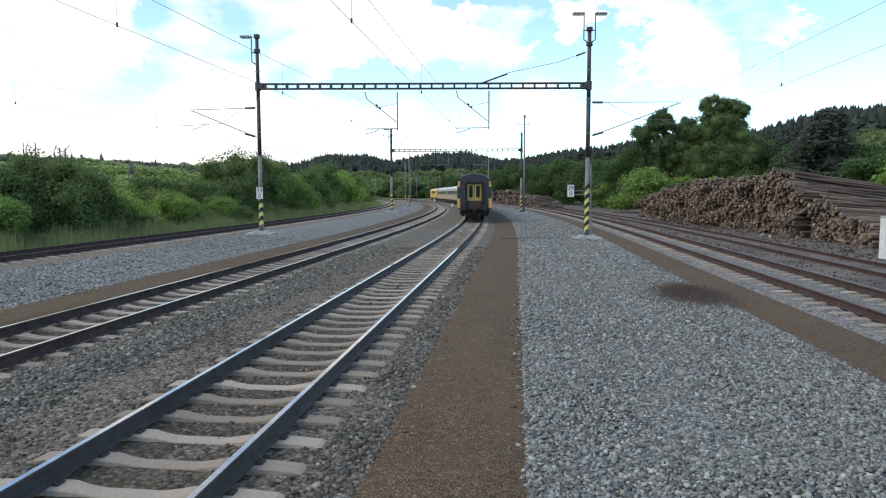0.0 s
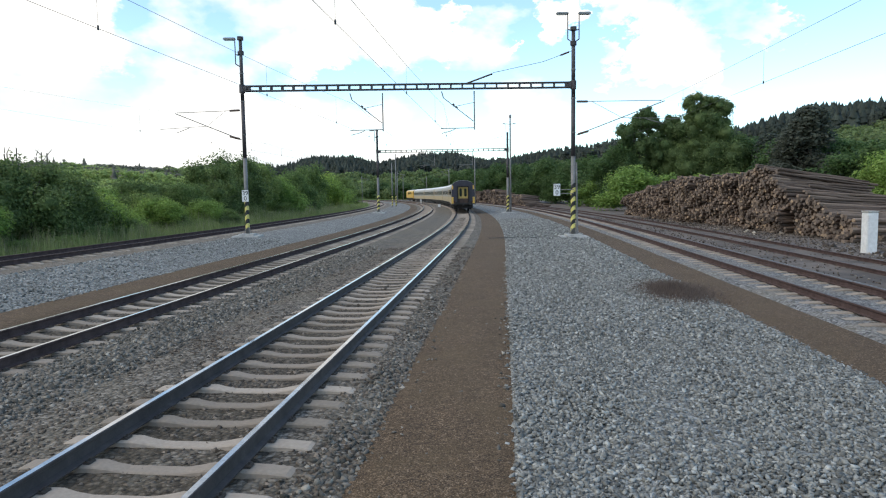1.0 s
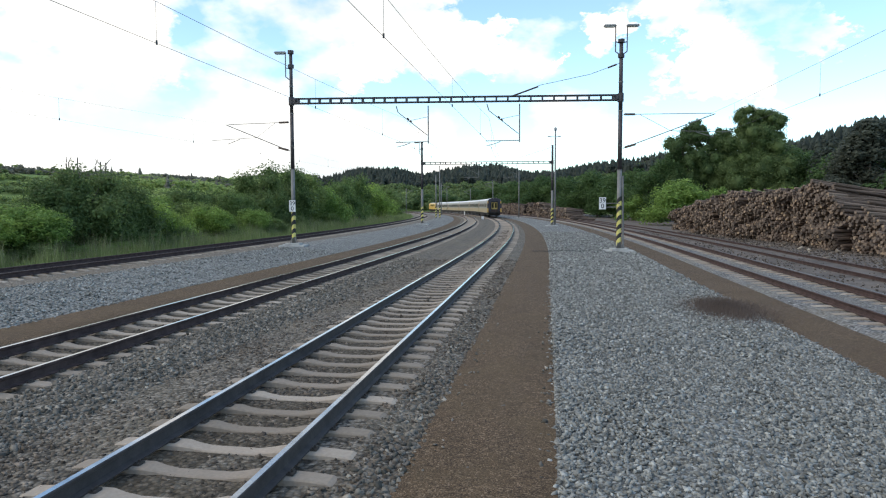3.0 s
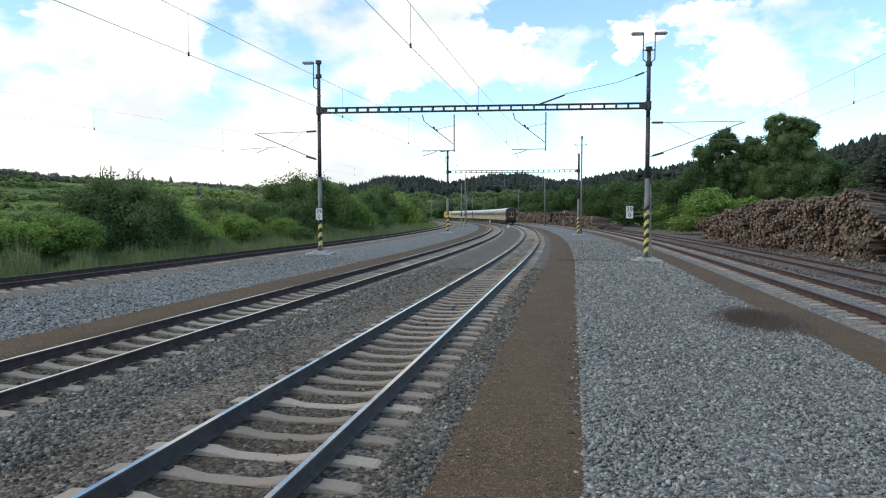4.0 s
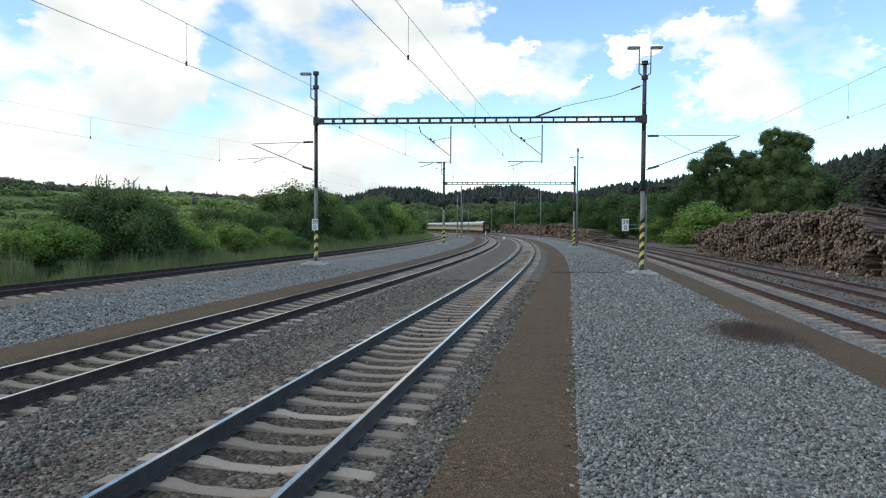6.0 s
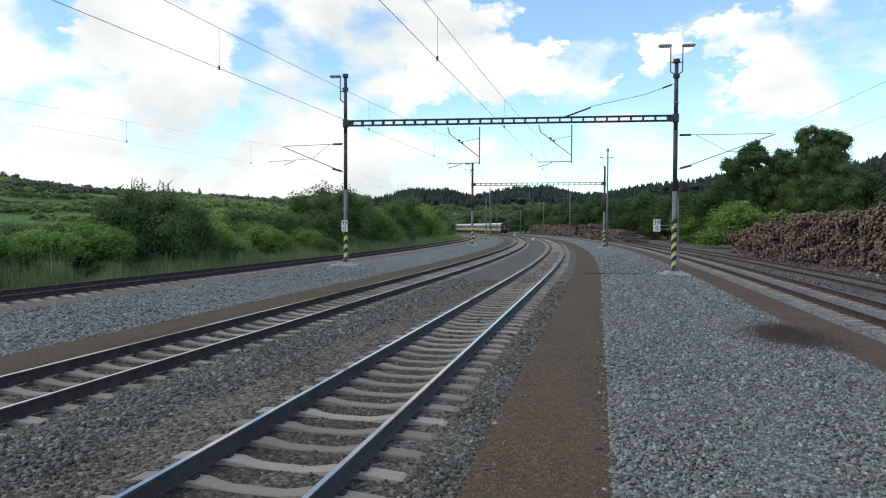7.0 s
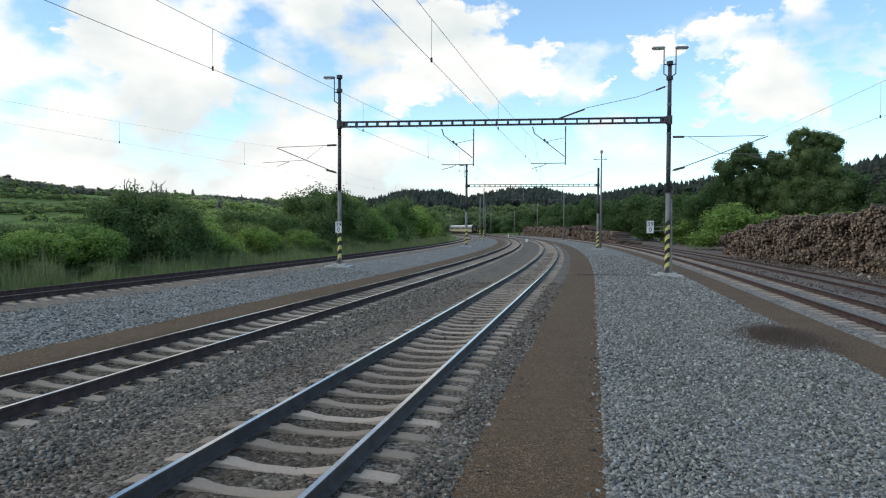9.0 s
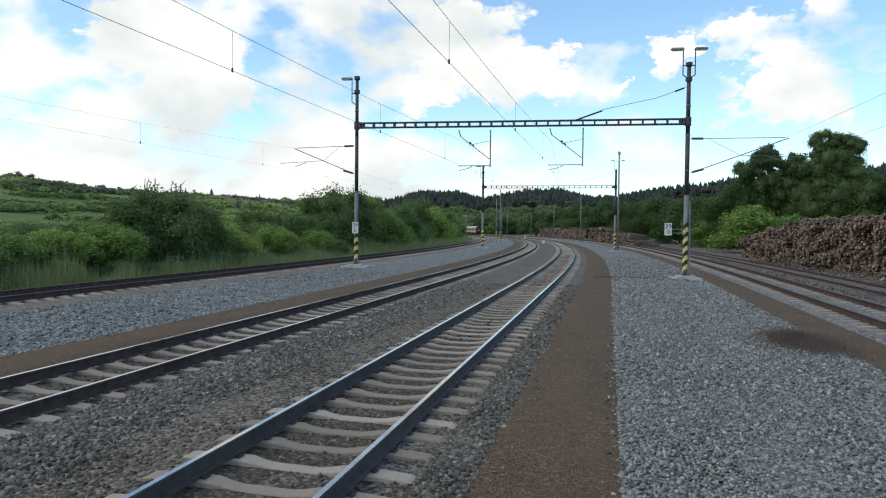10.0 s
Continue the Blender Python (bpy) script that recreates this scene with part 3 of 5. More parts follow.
def stripes(root, k, bands):
    """Slanting black and yellow bands round the foot of a mast."""
    n = 14
    for i in range(bands):
        bm = bmesh.new()
        lo, hi = [], []
        for j in range(n + 1):
            a = 2 * math.pi * j / n
            zz = 0.38 + i * 0.24 + 0.14 * math.cos(a + 0.9)
            lo.append(bm.verts.new((0.128 * k * math.cos(a), 0.128 * k * math.sin(a), zz)))
            hi.append(bm.verts.new((0.128 * k * math.cos(a), 0.128 * k * math.sin(a), zz + 0.24)))
        for j in range(n):
            bm.faces.new((lo[j], lo[j + 1], hi[j + 1], hi[j]))
        part("stripe", bm, M_BLACK if i % 2 else M_YEL, root)


def bracket(side, top):
    bm = bmesh.new()
    x = side * 0.3
    for p, q in (((side * 0.08, 0, top - 1.45), (x, 0, top - 1.3)), ((x, 0, top - 1.3), (x, 0, top + 0.03)), ((side * 0.08, 0, top - 0.85), (x, 0, top - 0.8))):
        rod(bm, p, q, 0.028, n=8)
    return bm


def text_mesh(body, size):
    cu = bpy.data.curves.new("figures", "FONT")
    cu.body, cu.size, cu.extrude, cu.align_x, cu.align_y = body, size, 0.002, "CENTER", "CENTER"
    ob = bpy.data.objects.new("figures", cu)
    scene.collection.objects.link(ob)
    me = bpy.data.meshes.new_from_object(ob)
    bpy.data.objects.remove(ob)
    me.materials.append(M_BLACK)
    return me


def km_sign(root, dx, z, upper, lower):
    bm = bmesh.new(); box(bm, dx - 0.18, -0.235, z - 0.32, dx + 0.18, -0.215, z + 0.32, 0.006)
    plate = part("distance_sign", bm, M_WHITEP, root, "white distance plate with black figures")
    if abs(dx) > 0.3:
        bm = bmesh.new(); rod(bm, (0, -0.18, z), (dx, -0.2, z), 0.018, n=6); rod(bm, (0, -0.18, z - 0.2), (dx, -0.2, z - 0.2), 0.018, n=6)
        part("sign_bracket", bm, M_GALV, root)
    for body, zz in ((upper, z + 0.14), (lower, z - 0.15)):
        me = text_mesh(body, 0.33)
        f = new("figures", me)
        f.parent = plate
        f.matrix_basis = pose(dx, -0.239, zz, 90, 0, 0)


def portal(a, b, z, drop, label):
    """The lattice beam that spans the tracks between two masts."""
    a, b = Vector((*a, z)), Vector((*b, z))
    length = (b - a).length
    ang = math.degrees(math.atan2((b - a).y, (b - a).x))
    root = thing("portal_beam", label, "portal beam", pose(a.x, a.y, z + drop, 0, math.degrees(drop / length), ang), "portal beams")
    for zz in (-0.13, 0.13):
        for yy in (-0.14, 0.14):
            bm = bmesh.new(); box(bm, 0.2, yy - 0.03, zz - 0.03, length - 0.2, yy + 0.03, zz + 0.03, 0.008)
            part("chord", bm, M_MAST, root)
    n = round((length - 0.8) / 0.62)
    bar = bmesh.new(); box(bar, -0.045, -0.15, -0.11, 0.045, 0.15, 0.11, 0.012)
    bar = mesh_of("batten", bar, M_MAST)
    for i in range(n + 1):
        o = new("batten", bar); o.parent = root
        o.matrix_basis = pose(0.4 + (length - 0.8) * i / n, 0, 0)
    for x in (0.0, length):
        bm = bmesh.new()
        rod(bm, (x, 0, -0.22), (x, 0, 0.22), 0.16, 0.16, 14)
        s = 1 if x == 0 else -1
        box(bm, x + s * 0.1, -0.17, -0.17, x + s * 0.32, 0.17, 0.17, 0.05)
        part("mast_collar", bm, M_MAST, root)
    return root


def hanger(x, y, top, bottom, reach, label):
    """A drop post under the beam with its strut and steady arm."""
    root = thing("wire_hanger", label, "hanger", pose(x, y, 0), "hangers under the portal beams")
    bm = bmesh.new(); rod(bm, (0, 0, top), (0, 0, bottom - 0.1), 0.034, n=8); part("drop_post", bm, M_GALV, root)
    bm = bmesh.new(); rod(bm, (-1.75, 0, top), (-1.65, 0, top - 0.35), 0.03, n=8); rod(bm, (-1.65, 0, top - 0.35), (-0.05, 0, bottom + 0.35), 0.021, n=8); part("strut", bm, M_GALV, root)
    bm = bmesh.new(); rod(bm, (0, 0, bottom), (reach - 0.3, 0, bottom - 0.02), 0.022, n=8); part("steady_arm", bm, M_GALV, root)
    bm = bmesh.new(); rod(bm, (reach + 0.5, 0, bottom - 0.05), (reach + 0.2, 0, bottom - 0.17), 0.018, n=6); rod(bm, (reach + 0.2, 0, bottom - 0.17), (reach - 0.25, 0, bottom - 0.28), 0.018, n=6); part("registration_arm", bm, M_GALV, root)
    bm = bmesh.new(); rod(bm, (0, 0, bottom + 1.35), (-1.15, 0, bottom + 1.12), 0.012, n=6); part("cross_tie", bm, M_GALV, root)
    for k in range(2):
        bm = bmesh.new(); rod(bm, (-0.9 - 0.15 * k, 0, bottom + 1.05 + 0.14 * k), (-1.0 - 0.15 * k, 0, bottom + 1.15 + 0.14 * k), 0.042, n=8); part("insulator", bm, M_INSUL, root)
    return root


def cantilever(x, y, z_top, z_low, reach, ang, label):
    """A hinged tube bracket on a mast that carries a wire."""
    root = thing("cantilever_bracket", label, "bracket", pose(x, y, 0, 0, 0, ang), "cantilever brackets")
    s = 1
    bm = bmesh.new(); rod(bm, (0.15, 0, z_top), (reach * 0.97, 0, z_top - 0.05), 0.018, n=8); part("top_tie", bm, M_GALV, root)
    bm = bmesh.new(); rod(bm, (0.15, 0, z_low), (reach, 0, z_top - 0.08), 0.024, n=8); part("stay_tube", bm, M_GALV, root)
    bm = bmesh.new(); rod(bm, (1.0, 0, z_top - 0.03), (reach * 0.53, 0, z_low + (z_top - z_low) * 0.5), 0.011, n=6); part("brace", bm, M_GALV, root)
    bm = bmesh.new(); rod(bm, (reach * 0.53, 0, z_low + (z_top - z_low) * 0.49), (reach + 0.9, 0, z_low + (z_top - z_low) * 0.42), 0.014, n=8); part("steady_arm", bm, M_GALV, root)
    bm = bmesh.new(); rod(bm, (reach * 0.8, 0, z_low + (z_top - z_low) * 0.44), (reach * 0.99, 0, z_low + (z_top - z_low) * 0.28), 0.018, n=6); part("registration_arm", bm, M_GALV, root)
    for a, b in (((0.2, 0, z_top), (0.75, 0, z_top - 0.01)), ((0.25, 0, z_low + 0.05), (0.8, 0, z_low + 0.20))):
        bm = bmesh.new(); rod(bm, a, b, 0.06, n=10); part("insulator", bm, M_INSUL, root)
    return root


BEAM_Z = 8.10
ML, MR = (-10.1, 36.6), (7.78, 35.3)
mast(*ML, 0.22, 10.75, (-1,), (0.0, 2.25, "39", "0"), 0.92, "tall dark steel mast with one lamp and striped foot")
mast(*MR, 0.0, 11.0, (-1, 1), (-0.92, 2.55, "39", "0"), 1.02, "tall dark steel mast with two lamps and striped foot", 10)
portal(ML, MR, BEAM_Z, 0.2, "dark steel lattice beam across two tracks")
ML2, MR2 = (-6.25, 80.6), (9.55, 79.9)
mast(*ML2, 0.22, 10.0, (-1,), None, 1.2, "distant tall steel mast with striped foot")
mast(*MR2, 0.0, 9.75, (), None, 1.2, "distant tall steel mast with striped foot")


def lamp_post(x, y, h):
    """A slim post close beside the mast, with a head on its tip and two short lamp arms."""
    root = thing("lamp_post", "slim grey lamp post with two short arms beside the mast", "lamp post", pose(x, y, 0))
    bm = bmesh.new(); rod(bm, (0, 0, -0.2), (0, 0, h - 0.9), 0.12, 0.085, 12); rod(bm, (0, 0, h - 0.9), (0, 0, h - 0.3), 0.075, 0.07, 12); part("post", bm, M_GALV, root, smooth=True)
    bm = bmesh.new(); rod(bm, (0, 0, h - 0.34), (0, 0, h - 0.05), 0.14, 0.17, 12); rod(bm, (0, 0, h - 0.05), (0, 0, h + 0.08), 0.16, 0.05, 12); part("head", bm, M_LAMPG, root)
    bm = bmesh.new(); box(bm, -0.35, -0.35, -0.3, 0.35, 0.35, 0.12, 0.03); part("footing", bm, M_FOOT, root)
    for side, reach in ((-1, 0.62), (1, 0.36)):
        bm = bmesh.new(); rod(bm, (0, 0, h - 1.1), (side * reach, 0, h - 1.02), 0.025, n=6)
        if side < 0:
            rod(bm, (-reach + 0.1, 0, h - 1.02), (-reach + 0.1, 0, h - 2.2), 0.02, n=6)
        arm = part("lamp_arm", bm, M_GALV, root)
        bm = bmesh.new(); box(bm, side * (reach - 0.05), -0.1, h - 1.07, side * (reach + 0.3), 0.1, h - 0.97, 0.03); part("lamp_head", bm, M_LAMPG, arm)


lamp_post(MR2[0] + 0.30, MR2[1] - 0.3, 11.75)
portal(ML2, MR2, BEAM_Z - 0.42, 0.0, "distant steel lattice beam across two tracks")


def beam_point(a, b, x):
    k = (x - a[0]) / (b[0] - a[0])
    return x, a[1] + k * (b[1] - a[1])


for hx, wx in ((2.52, 1.0), (-2.42, -3.9)):
    hanger(*beam_point(ML, MR, hx), BEAM_Z - 0.2, 5.95, wx - hx, "thin drop post holding the contact wire under the beam")
for hx, wx in ((5.3, 3.9), (0.7, -0.8)):
    hanger(*beam_point(ML2, MR2, hx), BEAM_Z - 0.6, 5.95, wx - hx, "distant drop post holding the contact wire")
cantilever(ML[0], ML[1], 7.15, 5.55, 3.9, 173.6, "thin steel bracket reaching over the siding")
cantilever(MR[0], MR[1], 7.22, 5.45, 4.75, -6.4, "thin steel bracket reaching over the loading track")


def wire(name, points, r, label, parent=None):
    """A thin round wire through points."""
    verts, faces, n = [], [], 5
    for i, p in enumerate(points):
        for k in range(n):
            a = 2 * math.pi * k / n
            verts.append((p[0] + r * math.cos(a), p[1], p[2] + r * math.sin(a)))
    for i in range(len(points) - 1):
        for k in range(n):
            faces.append((i * n + k, i * n + (k + 1) % n, (i + 1) * n + (k + 1) % n, (i + 1) * n + k))
    ob = raw(name, verts, faces, M_WIRE, parent)
    if parent is None:
        tagged(ob, label, "wire")
    return ob


def catenary(offs, contact_z, carry_z, sag, supports, label, r=0.0055):
    """A contact wire and the carrying wire above it, with droppers, between supports (s along the line, offset)."""
    root = thing("overhead_wire", label, "overhead wire", group="overhead wires")
    for (s0, o0), (s1, o1) in zip(supports, supports[1:]):
        n = 12
        lo, hi = [], []
        for i in range(n + 1):
            u = i / n
            xa, ya, _ = line(s0, o0); xb, yb, _ = line(s1, o1)
            x, y = xa + (xb - xa) * u, ya + (yb - ya) * u
            rise = 0.006 * (y - 36)
            lo.append((x, y, contact_z + rise - 0.04 * 4 * u * (1 - u)))
            hi.append((x, y, carry_z + rise - sag * 4 * u * (1 - u)))
        wire("contact_wire", lo, r, "", root); wire("carrying_wire", hi, r, "", root)
        for i in (1, 3, 5, 7, 9, 11):
            bm = bmesh.new(); rod(bm, lo[i], hi[i], 0.004, n=4); rod(bm, Vector(lo[i]) - Vector((0, 0, 0.03)), Vector(lo[i]) + Vector((0, 0, 0.06)), 0.022, n=5)
            part("dropper", bm, M_WIRE, root)


S1, S2 = -2.0, 42.3
catenary(0, 5.87, 7.22, 0.6, [(-58, 0.0), (S1, 0.0), (S2, -0.3), (98, 0.2), (148, -0.2)], "contact and carrying wire over the main track")
catenary(0, 5.93, 7.32, 0.6, [(-58, OFF_B), (S1, OFF_B), (S2, OFF_B + 0.3), (98, OFF_B - 0.2), (148, OFF_B)], "contact and carrying wire over the second track")
catenary(0, 5.75, 7.10, 0.8, [(-58, OFF_C), (S1, OFF_C - 0.2), (S2, OFF_C), (98, OFF_C)], "thin wires over the siding", 0.0026)
catenary(0, 5.90, 7.12, 0.3, [(-58, 11.4), (S1, 11.4), (S2, 11.2)], "wires over the loading track")
# a tensioned anchor wire that runs from the beam up to the mast top
ax = beam_point(ML, MR, 2.1)
aw = thing("anchor_wire", "anchoring wire from the beam up to the mast", "wire")
wire("span_wire", [(ax[0], ax[1], BEAM_Z + 0.2), (3.6, ax[1] - 0.1, BEAM_Z + 0.75), (6.2, ax[1] - 0.3, 9.35), (MR[0], MR[1], 9.9)], 0.014, "", aw)
for p, q in (((2.1, ax[1], BEAM_Z + 0.2), (3.5, ax[1] - 0.1, BEAM_Z + 0.68)), ((7.1, ax[1] - 0.35, 9.66), (7.55, ax[1] - 0.4, 9.82))):
    bm = bmesh.new(); rod(bm, p, q, 0.045, n=8); part("insulator", bm, M_INSUL, aw)


ax = beam_point(ML2, MR2, 4.6)
aw = thing("anchor_wire", "distant anchoring wire from the beam up to the mast", "wire")
wire("span_wire", [(ax[0], ax[1], BEAM_Z - 0.12), (MR2[0], MR2[1], 9.5)], 0.014, "", aw)


# ---- further masts down the line ----
def plain_mast(x, y, z, h, label, arm=0):
    root = thing("line_mast", label, "mast", pose(x, y, z), "masts down the line")
    bm = bmesh.new(); rod(bm, (0, 0, -0.3), (0, 0, h), 0.12, 0.09, 10); part("tube", bm, M_GALV, root, smooth=True)
    bm = bmesh.new(); box(bm, -0.5, -0.5, -0.4, 0.5, 0.5, 0.1, 0.03); part("footing", bm, M_FOOT, root)
    if 120 < y < 130:
        stripes(root, 1.05, 8)
    if arm:
        bm = bmesh.new(); rod(bm, (0, 0, h - 0.6), (arm, 0, h - 1.0), 0.05, n=6); rod(bm, (0, 0, h - 2.2), (arm, 0, h - 1.0), 0.05, n=6); part("arm", bm, M_GALV, root)
    return root


for x, y, h, arm in ((9.35, 135, 9.5, 0), (5.4, 181, 9.5, -2.2), (-6.3, 124, 10.1, 0), (-7.05, 124.6, 8.4, 0), (-9.2, 230, 9.0, 0), (-8.5, 175, 8.6, 2.2), (-1.0, 230, 8.6, -2.2), (-22, 215, 8.6, 2.2)):
    plain_mast(x, y, 0.0, h, "grey line mast far down the track", arm)


# ---- train ----
def coach_outline(w, z0, z1, crown):
    pts = [(-w, z0), (-w - 0.02, 1.9)]
    for i in range(9):
        a = math.pi * (1 - i / 8)
        pts.append((w * 0.99 * math.cos(a), z1 - crown + crown * math.sin(a) ** 0.8 if 0 < i < 8 else z1 - crown))
    pts += [(w + 0.02, 1.9), (w, z0)]
    return pts


def bogie(parent, y):
    root = part("bogie", bogie_frame(y), M_UNDER, parent)
    for dy in (-1.25, 1.25):
        for sx in (-0.75, 0.75):
            bm = bmesh.new(); rod(bm, (sx - 0.06, y + dy, 0.46), (sx + 0.06, y + dy, 0.46), 0.46, n=18)
            part("wheel", bm, M_UNDER, root)


def bogie_frame(y):
    bm = bmesh.new()
    for sx in (-1.0, 1.0):
        box(bm, sx - 0.08, y - 1.7, 0.42, sx + 0.08, y + 1.7, 0.68, 0.03)
        for dy in (-1.25, 1.25):
            box(bm, sx - 0.12, y + dy - 0.2, 0.3, sx + 0.12, y + dy + 0.2, 0.62, 0.03)
    box(bm, -1.0, y - 0.25, 0.45, 1.0, y + 0.25, 0.85, 0.03)
    return bm


def make_coach(length=26.1):
    h = length / 2
    root = thing("passenger_coach", "grey and yellow passenger coach with pale roof", "train coach", group="coaches of the train")
    bm = bmesh.new(); prism(bm, coach_outline(1.41, 0.95, 3.88, 0.85), -h, h); part("body", bm, M_SILVER, root)
    bm = bmesh.new(); prism(bm, [(x * 1.004, z + 0.012) for x, z in coach_outline(1.41, 0.95, 3.88, 0.85)[3:10]] , -h + 0.05, h - 0.05); part("roof", bm, M_ROOF, root, "pale grey curved roof")
    bm = bmesh.new(); box(bm, -1.2, -h + 0.3, 0.45, 1.2, h - 0.3, 0.97, 0.05); part("underframe", bm, M_UNDER, root)
    for k in range(4):
        y = -5.5 + 3.4 * k
        bm = bmesh.new(); box(bm, -1.3, y, 0.3, 1.3, y + 2.4, 0.95, 0.06); part("equipment_box", bm, M_UNDER, root)
    for sx in (-1, 1):
        bm = bmesh.new(); box(bm, sx * 1.40, -h + 0.02, 1.0, sx * 1.437, h - 0.02, 1.82, 0.01); part("yellow_band", bm, M_TYEL, root, "warm yellow lower side panel")
        for i in range(10):
            y = -h + 3.0 + i * (length - 6.0) / 9.0
            bm = bmesh.new(); box(bm, sx * 1.40, y - 0.60, 2.08, sx * 1.442, y + 0.60, 2.82, 0.01); part("window", bm, M_GLASS, root)
        for y in (-h + 0.9, h - 0.9):
            bm = bmesh.new(); box(bm, sx * 1.40, y - 0.42, 0.98, sx * 1.446, y + 0.42, 2.98, 0.01)
            d = part("door", bm, M_TYEL, root)
            bm = bmesh.new(); box(bm, sx * 1.44, y - 0.25, 2.0, sx * 1.455, y + 0.25, 2.8, 0.01); part("door_window", bm, M_GLASS, d)
    for sy in (-1, 1):
        y = sy * h
        bm = bmesh.new(); prism(bm, [(x * 0.995, z) for x, z in coach_outline(1.41, 0.95, 3.87, 0.85)], y, y + sy * 0.06); part("end_wall", bm, M_NAVY, root, "dark blue end wall")
        for sx in (-1, 1):
            bm = bmesh.new(); box(bm, sx * 1.20, y, 2.8, sx * 1.365, y + sy * 0.075, 3.26, 0.01); part("corner_stripe", bm, M_LYEL, root)
            bm = bmesh.new(); box(bm, sx * 1.18, y, 1.05, sx * 1.42, y + sy * 0.075, 1.85, 0.01); part("corner_stripe", bm, M_LYEL, root)
            bm = bmesh.new(); rod(bm, (sx * 0.875, y, 1.05), (sx * 0.875, y + sy * 0.5, 1.05), 0.09, n=10); rod(bm, (sx * 0.875, y + sy * 0.5, 1.05), (sx * 0.875, y + sy * 0.56, 1.05), 0.24, 0.22, 14); part("buffer", bm, M_UNDER, root)
            bm = bmesh.new(); box(bm, sx * 0.62, y, 0.95, sx * 0.74, y + sy * 0.34, 3.15, 0.04); part("gangway_seal", bm, M_UNDER, root, "black rubber gangway seal")
            bm = bmesh.new(); rod(bm, (sx * 1.1, y + sy * 0.05, 1.25), (sx * 1.1, y + sy * 0.11, 1.25), 0.09, n=10); part("tail_lamp", bm, M_REDL, root)
        bm = bmesh.new(); box(bm, -0.74, y, 3.05, 0.74, y + sy * 0.34, 3.2, 0.05); part("gangway_seal", bm, M_UNDER, root)
        bm = bmesh.new(); box(bm, -0.6, y, 1.66, 0.6, y + sy * 0.12, 3.06, 0.02)
        d = part("gangway_door", bm, M_DOOR, root, "yellow double gangway door, darkened for its recess")
        bm = bmesh.new(); box(bm, -0.6, y, 1.12, 0.6, y + sy * 0.15, 1.655, 0.02); part("gangway_apron", bm, M_APRON, root, "dark brown gangway apron")
        bm = bmesh.new(); box(bm, -0.012, y + sy * 0.118, 1.68, 0.012, y + sy * 0.128, 3.04); part("door_joint", bm, M_UNDER, d)
        for sx in (-1, 1):
            bm = bmesh.new(); prism(bm, [(sx * 0.29 + 0.155 * math.cos(a), (2.75 if a < math.pi else 2.05) + 0.155 * math.sin(a)) for a in [2 * math.pi * (k + 0.5) / 16 for k in range(16)]], y + sy * 0.11, y + sy * 0.135); part("door_pane", bm, M_GLASS, d)
        bm = bmesh.new(); box(bm, -0.65, y, 0.92, 0.65, y + sy * 0.36, 1.12, 0.03); part("gangway_step", bm, M_UNDER, root)
        bm = bmesh.new(); box(bm, -0.14, y, 0.75, 0.14, y + sy * 0.4, 1.05, 0.04); rod(bm, (0.5, y + sy * 0.1, 0.95), (0.5, y + sy * 0.15, 0.35), 0.04, n=6); rod(bm, (-0.5, y + sy * 0.1, 0.95), (-0.5, y + sy * 0.15, 0.35), 0.04, n=6); part("coupling", bm, M_UNDER, root)
        bogie(root, sy * (h - 3.6))
    return root


def make_loco(length=17.4):
    h = length / 2
    root = thing("locomotive", "yellow electric locomotive at the head of the train", "locomotive")
    bm = bmesh.new(); prism(bm, coach_outline(1.44, 0.95, 3.75, 0.6), -h + 0.6, h - 0.6); part("body", bm, M_LYEL, root)
    bm = bmesh.new(); prism(bm, [(x * 0.9, z + 0.05) for x, z in coach_outline(1.44, 0.95, 3.75, 0.6)[3:10]], -h + 1.5, h - 1.5); part("roof", bm, M_ROOF, root, "pale grey roof")
    for sy in (-1, 1):
        bm = bmesh.new(); box(bm, -1.38, sy * (h - 0.62), 0.95, 1.38, sy * (h - 0.2), 2.3, 0.12); part("nose", bm, M_LYEL, root)
        bm = bmesh.new(); box(bm, -1.2, sy * (h - 0.62), 2.4, 1.2, sy * (h - 0.55), 3.2, 0.03); part("cab_window", bm, M_GLASS, root)
        for sx in (-1, 1):
            bm = bmesh.new(); rod(bm, (sx * 0.875, sy * (h - 0.25), 1.05), (sx * 0.875, sy * h, 1.05), 0.2, n=12); part("buffer", bm, M_UNDER, root)
        bogie(root, sy * (h - 4.2))
    for sx in (-1, 1):
        for i in range(4):
            bm = bmesh.new(); box(bm, sx * 1.42, -4.4 + i * 2.3, 2.3, sx * 1.475, -2.9 + i * 2.3, 3.0, 0.02); part("side_window", bm, M_GLASS, root)
        bm = bmesh.new(); box(bm, sx * 1.3, -h + 0.8, 0.9, sx * 1.475, h - 0.8, 1.15, 0.02); part("skirt", bm, M_UNDER, root)
    bm = bmesh.new(); box(bm, -1.2, -h + 0.7, 0.45, 1.2, h - 0.7, 0.97, 0.05); part("underframe", bm, M_UNDER, root)
    bm = bmesh.new(); rod(bm, (0, 3.0, 3.8), (0, 4.6, 4.6), 0.04, n=6); rod(bm, (0, 4.6, 4.6), (0, 3.2, 5.5), 0.04, n=6); rod(bm, (-0.9, 3.2, 5.5), (0.9, 3.2, 5.5), 0.04, n=6); part("pantograph", bm, M_MAST, root)
    return root


